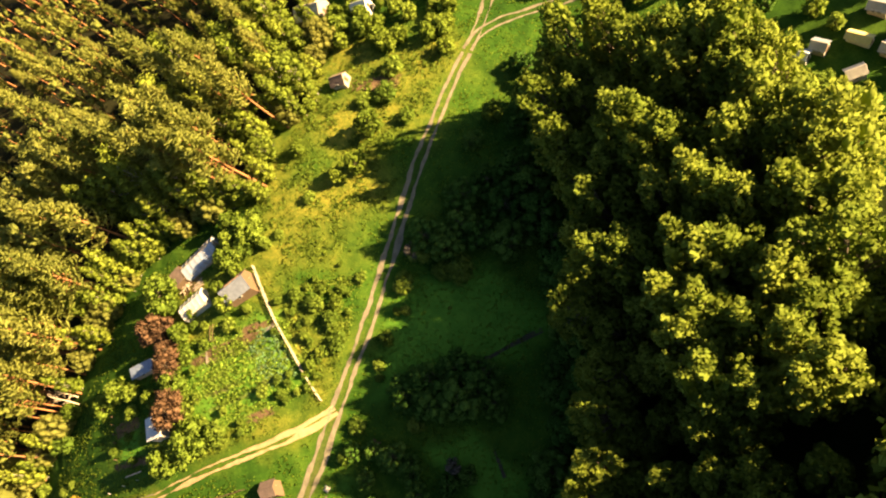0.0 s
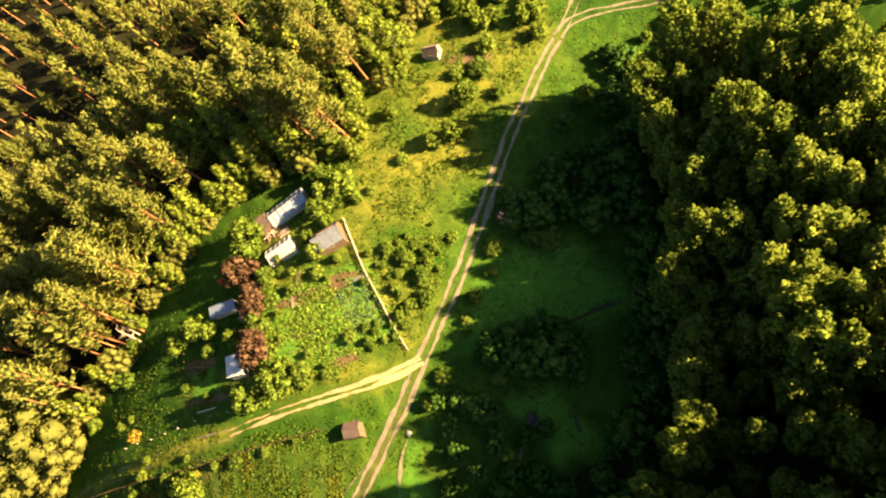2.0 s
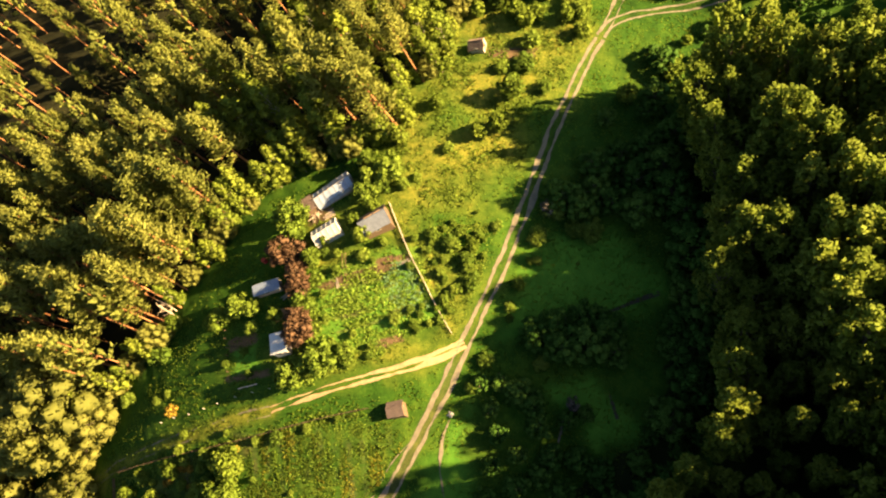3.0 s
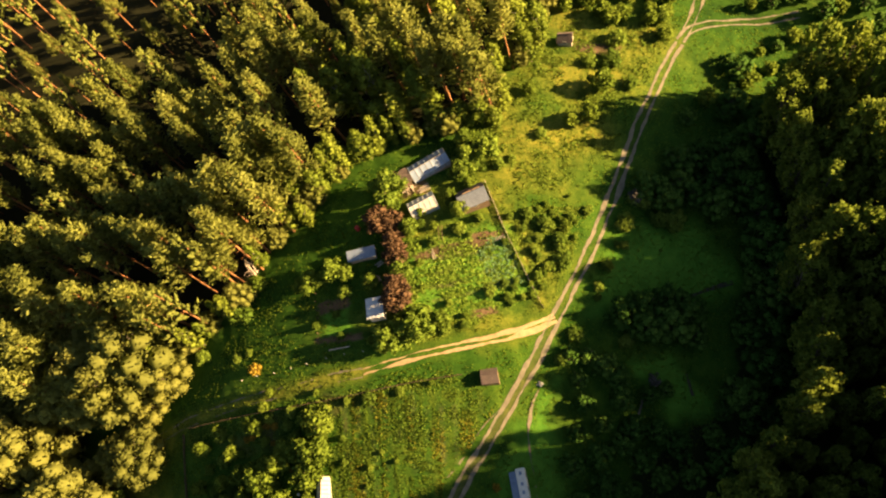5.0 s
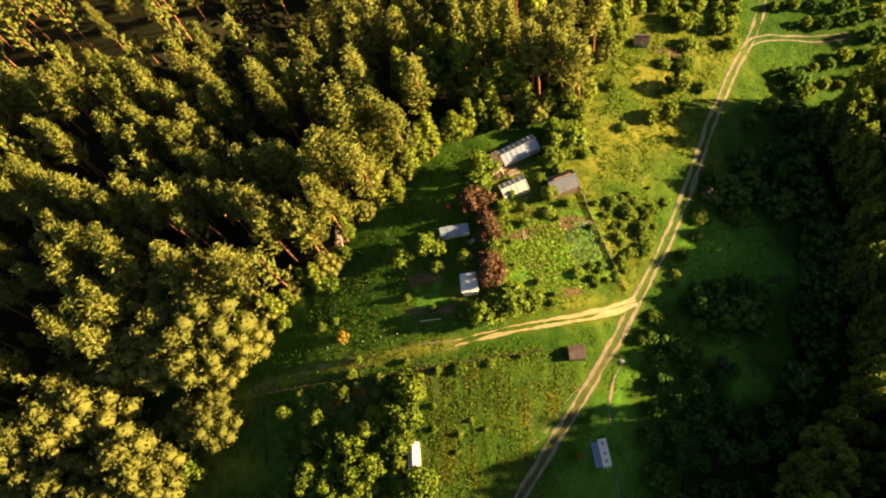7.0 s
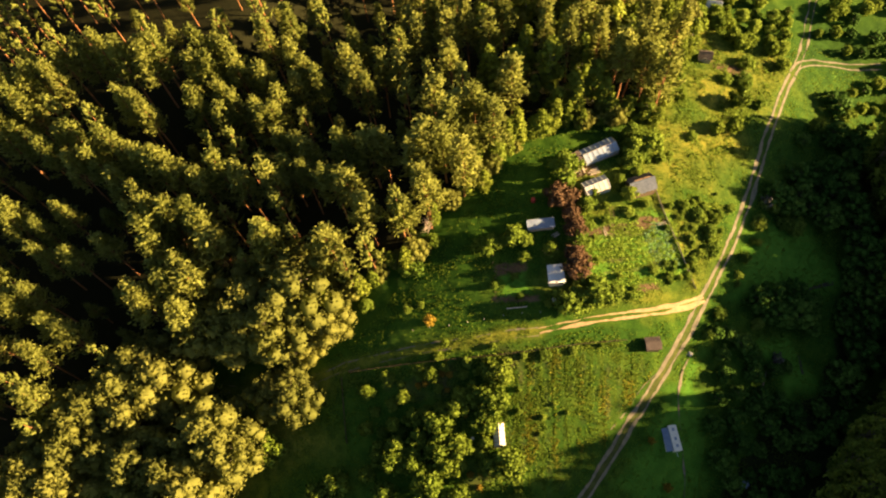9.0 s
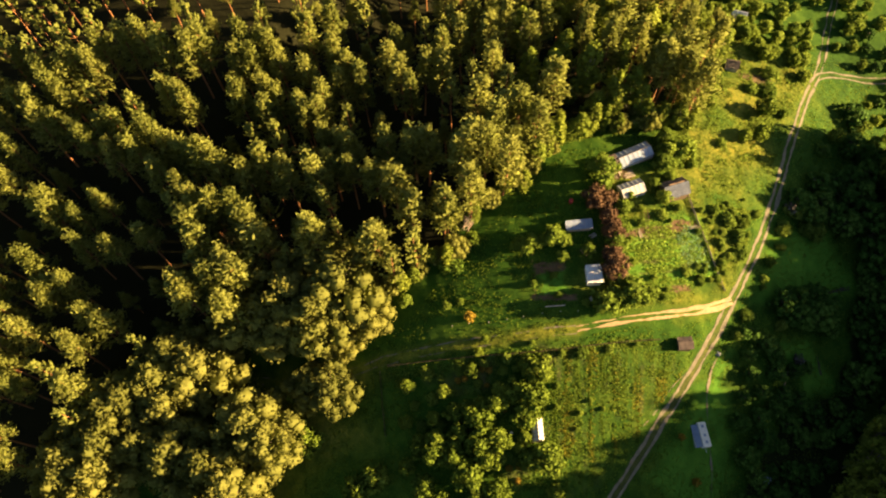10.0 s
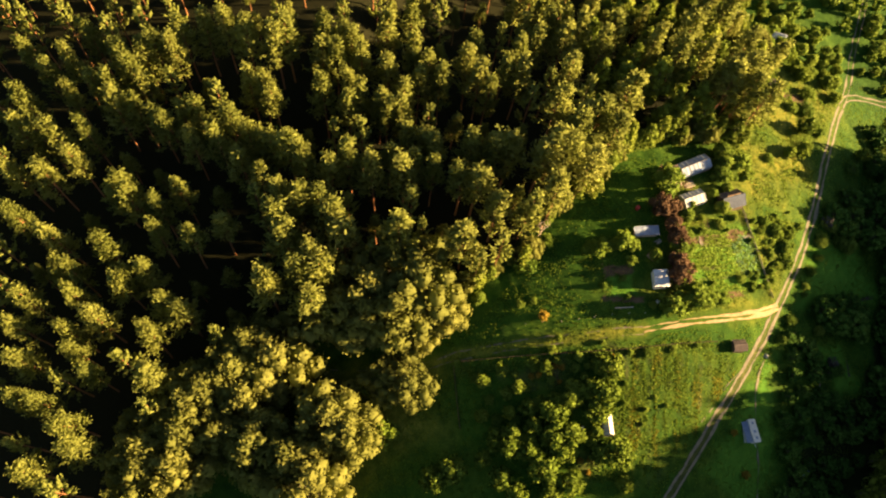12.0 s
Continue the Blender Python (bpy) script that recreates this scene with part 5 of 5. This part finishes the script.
for x, y, h in ((-43, -41, 2.4), (-34, -48.5, 1.6), (-36, -52.5, 1.3), (-15.5, -60, 1.5), (-24.5, -38.5, 1.2), (10.4, -32.2, 1.5), (18.4, -38, 1.8)):
    rust_bush.plant(x, y, h)
g3 = np.random.default_rng(77)
STRIP = [(-12.5, 13.5), (0.2, 3.8), (0.6, 14.0), (-1.8, 25.0), (-11.0, 19.5)]
for x, y in in_poly(g3, STRIP, 24):
    shrubs.plant(float(x), float(y), float(g3.uniform(0.5, 1.1)), float(g3.uniform(1.1, 1.5)), "low green shrub between the board fence and the road")
strip_weeds = in_poly(g3, STRIP, 2200)
thick = wavy(strip_weeds[:, 0], strip_weeds[:, 1], 2.1, 3) + g3.normal(0, 0.4, len(strip_weeds)) > -0.2
tufts("meadow_weeds", "tall green weeds between the fence and the road", "weeds", strip_weeds[thick], 0.4, SHRUB, 5, 23, 0.5)
for x, y, h in ((-23.4, -4.3, 1.6), (-20.1, -8.3, 1.8), (-13.5, -12.1, 1.9), (-14.1, -7.9, 1.5), (-16.9, -11.5, 1.7), (-23.5, 0.9, 1.9), (-18.3, 6.3, 1.4), (-10.3, -8.1, 1.4), (-25.3, 3.9, 1.6)):
    limes.plant(x, y, h, 1.3)
for x, y, h in ((-49, -41.5, 1.3), (-47, -39, 1.0), (-58, -46, 2.6), (-54, -33, 3.4), (-35.5, -26.5, 1.4)):
    shrubs.plant(x, y, h, 1.2)

EAST_VERGE = [(6.9, 16.6, 2.2), (5.4, 33.4, 2.6), (5.2, 27.5, 2.4), (4.6, 38.4, 2.0), (8.4, 1, 1.8), (8.9, -4.7, 2.2), (17, 5.7, 2.4), (10.4, 31.4, 3.0), (8.5, 10, 1.4), (7.6, 22.5, 1.6), (9.4, 36, 3.0), (12.8, 33, 3.2)]
for x, y, h in EAST_VERGE:
    shrubs.plant(x, y, h, lot.uniform(1.1, 1.4), "dark green shrub on the shaded verge of the road")
WEST_VERGE = [(-7.1, 19.5, 1.4), (-3.4, 17.8, 1.6), (-5.6, 10.9, 1.5), (-2.4, 9.4, 1.6), (-1.1, 5.3, 1.2), (-8.4, 7.7, 1.0), (-6.5, 25.1, 0.9), (-6.5, 14.1, 1.3), (-3.2, 4.6, 1.2), (-10.5, 14.8, 1.0), (-9.9, 18.8, 1.2)]
for x, y, h in WEST_VERGE:
    limes.plant(x, y, h, 1.4, "pale green sapling in the rough grass by the road")
OVERGROWN = [(-45.9, -61.2, 3.0), (-44.4, -56.1, 2.4), (-38.2, -57.7, 3.2), (-38.2, -51, 2.2), (-36.9, -46.1, 2.0), (-36.6, -63.3, 3.8), (-41.1, -67.6, 3.4), (-35.4, -70.5, 4.0), (-29.5, -65.2, 3.6), (-25.8, -57.5, 3.2), (-28.2, -49.8, 2.8), (-31.9, -57.6, 3.2), (-17.5, -56.9, 3.0), (-20.2, -61.4, 3.4), (-37.4, -43, 1.8)]
for x, y, h in OVERGROWN:
    apples.plant(x, y, h, lot.uniform(1.2, 1.5), "unpruned fruit tree in the overgrown garden")
PLOT_BUSHES = [(-7.5, -39, 1.0), (-11.1, -43, 1.2), (-22.2, -44.1, 1.8), (-22, -41.3, 1.6), (-15.9, -45.1, 1.1), (-10.7, -39.3, 0.9), (-9.8, -46, 0.9), (-28.1, -44.1, 1.5), (-28.2, -37.4, 1.1), (-20.6, -46.4, 1.5)]
for x, y, h in PLOT_BUSHES:
    limes.plant(x, y, h, 1.5, "yellow-green bush in the fallow plot")
stripes = in_poly(g3, [(-24, -36), (-6, -20), (3.0, -20.5), (2.0, -40), (-4, -56), (-12, -53)], 5000)
bright = np.sin((stripes[:, 0] * 0.817 + stripes[:, 1] * 0.576) * 2 * np.pi / 5.4) + 1.1 * wavy(stripes[:, 0], stripes[:, 1], 3.4, 8) + g3.normal(0, 0.4, len(stripes)) > 0.95
tufts("yellow_weeds", "patches of yellow flowering weeds in the fallow plot", "weeds", stripes[bright], 0.36, YELLOWWEED, 4, 29, 0.5)
rough = in_poly(g3, [(-40, 66), (-30, 24), (-22, 19), (-6, 26), (-4, 56), (-9, 78), (-34, 74)], 9000)
clumped = wavy(rough[:, 0], rough[:, 1], 2.4, 6) + 0.8 * wavy(rough[:, 0], rough[:, 1], 1.0, 3) + g3.normal(0, 0.35, len(rough)) > 0.35
clumped &= np.min([off_line(t, rough[:, 0], rough[:, 1]) for t in tracks], axis=0) > 2.0
tufts("meadow_herbs", "tall yellow-green herbs in clumps on the meadow", "weeds", rough[clumped], 0.42, LIME, 4, 31, 0.5)

# ---- small things ----
def pile(name, label, category, x, y, count, size, material, seed, rad=0.8):
    """A heap of uneven pieces, each a part."""
    g = random.Random(seed)
    top = thing(name, x, y, g.uniform(0, 90), label, category)
    for i in range(count):
        a, r = g.uniform(0, 6.28), rad * math.sqrt(g.random())
        h = max(0, 1 - r / rad) * rad * 0.55
        m = pose(math.cos(a) * r, math.sin(a) * r, h * g.random() + size[2] * 0.4, g.gauss(0, 14), g.gauss(0, 14), g.uniform(0, 180))
        part("piece", one_box(-size[0] / 2, -size[1] / 2, -size[2] / 2, size[0] / 2, size[1] / 2, size[2] / 2, m, bevel=size[2] * 0.12), material, top)
    return top


pile("firewood_heap", "heap of fresh split firewood beside the greenhouse", "firewood", -39.8, 8.4, 34, (0.9, 0.22, 0.2), FRESHWOOD, 1, 1.3)
pile("board_stack", "scattered old boards on bare ground", "boards", -35.2, 8.4, 14, (2.2, 0.22, 0.05), DEADWOOD, 2, 1.2)
pile("brick_heap", "heap of old red bricks by the plum trees", "bricks", -30.4, -4.0, 30, (0.4, 0.2, 0.16), BRICKRED, 3, 0.9)
pile("lumber_heap", "jumble of boards and junk behind the white shed", "boards", -29.9, -12.4, 22, (1.3, 0.3, 0.12), FRESHWOOD, 4, 1.3)
pile("log_heap", "small heap of dark logs at the orchard edge", "logs", 11.8, -0.6, 9, (1.5, 0.25, 0.25), DARKBOARD, 6, 0.6)
pile("sheet_heap", "heap of pale blue metal sheets under trees", "sheets", 32.0, -26, 7, (2.4, 1.2, 0.06), BLUETIN, 7, 0.5)
pile("stone_heap", "small heap of pale stones by the track", "stones", 7.6, -11.0, 12, (0.4, 0.3, 0.22), CONCRETE, 5, 0.6)


def barrel(x, y, label, material, high=0.9, rad=0.32):
    top = thing("barrel", x, y, 0, label, "barrel")
    bm = bmesh.new()
    prev = None
    for z, r in ((0, rad * 0.94), (0.03, rad), (high * 0.33, rad), (high * 0.35, rad * 1.05), (high * 0.37, rad), (high * 0.66, rad), (high * 0.68, rad * 1.05), (high * 0.7, rad), (high, rad), (high, rad * 0.9), (high - 0.06, rad * 0.88)):
        ring = [bm.verts.new((r * math.cos(k * math.pi / 8), r * math.sin(k * math.pi / 8), z)) for k in range(16)]
        if prev:
            for k in range(16):
                bm.faces.new((prev[k], prev[(k + 1) % 16], ring[(k + 1) % 16], ring[k]))
        prev = ring
    bm.faces.new(prev)
    part("drum", bm, material, top)
    return top


barrel(-39.6, -4.8, "red steel barrel in the grass", REDPAINT, 1.1, 0.5)
barrel(-23.0, -21.3, "white plastic water barrel by the shed", WHITEPAINT, 1.0, 0.4)
barrel(-21.0, -55.5, "white bucket under fruit trees", WHITEPAINT, 0.5, 0.3)


def trestle(x, y, turn, length):
    """Two dark rails of a plant support."""
    top = thing("plant_rack", x, y, turn, "pair of dark weathered rails over a garden bed", "plant rack")
    for v in (-0.35, 0.35):
        part("rail", one_box(-length / 2, v - 0.05, 0.55, length / 2, v + 0.05, 0.65, bevel=0.01), DARKBOARD, top)
    for u in (-length / 2 + 0.1, length / 2 - 0.1):
        for v in (-0.35, 0.35):
            part("leg", one_box(u - 0.04, v - 0.04, -0.3, u + 0.04, v + 0.04, 0.55), DARKBOARD, top)
    return top


trestle(-23.4, 3.4, -50, 3.2)


def dead_tree(x, y, tall, seed, label):
    """A bare, broken tree with forked pale limbs."""
    g = np.random.default_rng(seed)
    paths = [[(0, 0, -0.4, 0.2), (0.1, 0.1, tall * 0.4, 0.15), (0.4, -0.1, tall * 0.75, 0.09), (0.7, -0.2, tall, 0.03)]]
    for i in range(16):
        z = tall * g.uniform(0.25, 0.9)
        a, r = g.uniform(0, 6.28), g.uniform(0.9, 2.4) * (1.2 - z / tall)
        e = np.array((math.cos(a) * r, math.sin(a) * r, z + g.uniform(-0.2, 1.0)))
        paths.append([(0.2, 0, z, 0.06), (*(e * 0.6 + np.array((0, 0, z * 0.4))), 0.045), (*e, 0.015)])
        paths.append([(*e, 0.02), (*(e + g.normal(0, 0.5, 3)), 0.008)])
    v, f = tubes(paths, 5)
    top = tagged(new("dead_tree", mesh_of("dead_tree", v, f, DEADWOOD, True)), label, "dead tree")
    top.matrix_basis = pose(x, y, lie1(x, y), 0, 8, 40)


dead_tree(-55.5, -25.0, 7.5, 3, "dead tree with bare pale limbs at the wood's edge")
dead_tree(-57.0, -24.0, 5.0, 4, "broken dead tree with bare pale limbs")
twigs = Kind([tree_model("bare_bush", "bare grey-twigged bush beside the road", "shrub", broad_shape(91, 3.2, 0.2, 1.8, 14, 30, 0.2, 0.4, 0.5, 0.5, 0.05, 4), BARK, GREYTWIG)], 3.2, 12)
twigs.plant(4.6, 32.6, 3.4)
twigs.plant(25.0, 2.2, 3.0)

GARDENSHRUB = [(-5.4, 2, 0.9), (-7.4, 1.8, 0.8), (-3.1, 1.4, 0.9), (-4.4, -1, 0.8), (-15.3, -15.5, 1.6), (-18.2, -18.9, 1.8), (-12, -12.7, 1.1), (-16.3, -12, 1.2), (-9.7, -9.8, 0.8), (-8.8, -1.5, 1.2), (-5.3, -0.3, 1.3), (-25.1, -7.9, 1.8), (-26.4, -2.7, 1.3), (-35.4, 3.7, 1.8), (-28, 2.9, 1.0), (-18.4, 10.5, 1.4), (-20.6, 6, 1.2), (-21.7, 22.8, 2.0), (-25.6, 20.1, 2.2), (-29.4, 20.8, 2.2), (-6, 10.8, 1.4), (-6.6, 16.7, 1.5), (-3.3, 15.7, 1.7), (-2.9, 6.7, 1.4), (-0.4, 12.3, 1.6), (-21.4, -10.7, 1.4), (-19.4, -14.2, 1.5), (-32.9, -22.2, 1.0), (-29.4, -25.2, 1.2), (-23.4, -22.7, 1.3), (-25.9, 9.8, 1.0)]
for x, y, h in GARDENSHRUB:
    shrubs.plant(x, y, h * 1.25, lot.uniform(1.1, 1.5), "berry bush in the sunlit garden")

SCRUB = [(-30, -46, 1.3), (-33, -51.5, 1.0), (-36.5, -56.5, 1.2), (-39.5, -60, 1.4), (-42, -63.5, 1.1), (-31.5, -56, 1.0), (-45, -60.5, 1.5), (-47.5, -61.5, 1.2), (-34.5, -63.5, 1.2), (-38, -66, 1.3), (-29.5, -49.8, 0.9), (-40.5, -55.5, 1.0), (-18.5, -41.5, 1.0), (-27.5, -46.3, 1.2), (-43.5, -56.6, 1.4), (-38.3, -51.3, 1.3), (-34.4, -47.4, 1.4), (-30.8, -43.6, 1.3), (-27.2, -40.6, 1.2), (-21.6, -35.2, 1.1), (-18.2, -32.2, 1.0), (-13.6, -27.6, 0.8), (-9.2, -22.8, 0.9)]
for x, y, h in SCRUB:
    shrubs.plant(x, y, h * 1.25, lot.uniform(1.1, 1.6), "ragged shrub in the overgrown fruit garden")
for x, y, h in ((-32.6, -47.8, 1.1), (-35.4, -49.8, 1.0), (-37.2, -53.6, 1.0), (-31.2, -50.6, 0.8), (-17.2, -61.8, 1.1), (-14.2, -62.6, 0.9), (-39, -57.6, 0.8), (-24.8, -52.6, 0.7)):
    rust_bush.plant(x, y, h, 1.3)


def plank_set(x, y, turn, lengths, label):
    """Loose boards lying side by side, each a part."""
    top = thing("loose_boards", x, y, turn, label, "boards")
    for i, length in enumerate(lengths):
        m = pose(0.1 * math.sin(i * 2.3), i * 0.34 - len(lengths) * 0.17, 0.12 + 0.05 * (i % 2), 0, 2 * math.sin(i), 6 * math.sin(i * 1.7))
        part("board", one_box(-length / 2, -0.11, -0.025, length / 2, 0.11, 0.025, m, bevel=0.006), GREYBOARD if i % 3 else DEADWOOD, top)
    return top


plank_set(-32.4, 10.2, 55, (2.6, 2.2, 2.8, 1.9, 2.4), "pale boards laid on bare ground between greenhouses")
plank_set(-13.4, 8.9, 47, (3.2, 3.0), "weathered boards edging a garden bed")
plank_set(-28.8, -27.4, 41, (4.6,), "weathered board edging the small plot")
plank_set(-31, -8.6, 70, (1.6, 1.2, 1.8), "old boards beside the brick heap")
plank_set(-22.3, -0.9, -42, (2.6, 2.4), "dark weathered boards between garden beds")

for x, y, h in ((47, 87, 2.6), (53, 95, 2.2), (54, 84.5, 2.4), (60, 83, 2.2), (65, 88.5, 2.8), (69, 92, 2.4), (62, 95, 2.6), (49, 97, 2.8), (58, 104, 2.8), (71, 100, 3), (67, 82, 2.6)):
    limes.plant(x, y, h * 1.3, 1.4, "leafy garden tree beside the distant cottages")
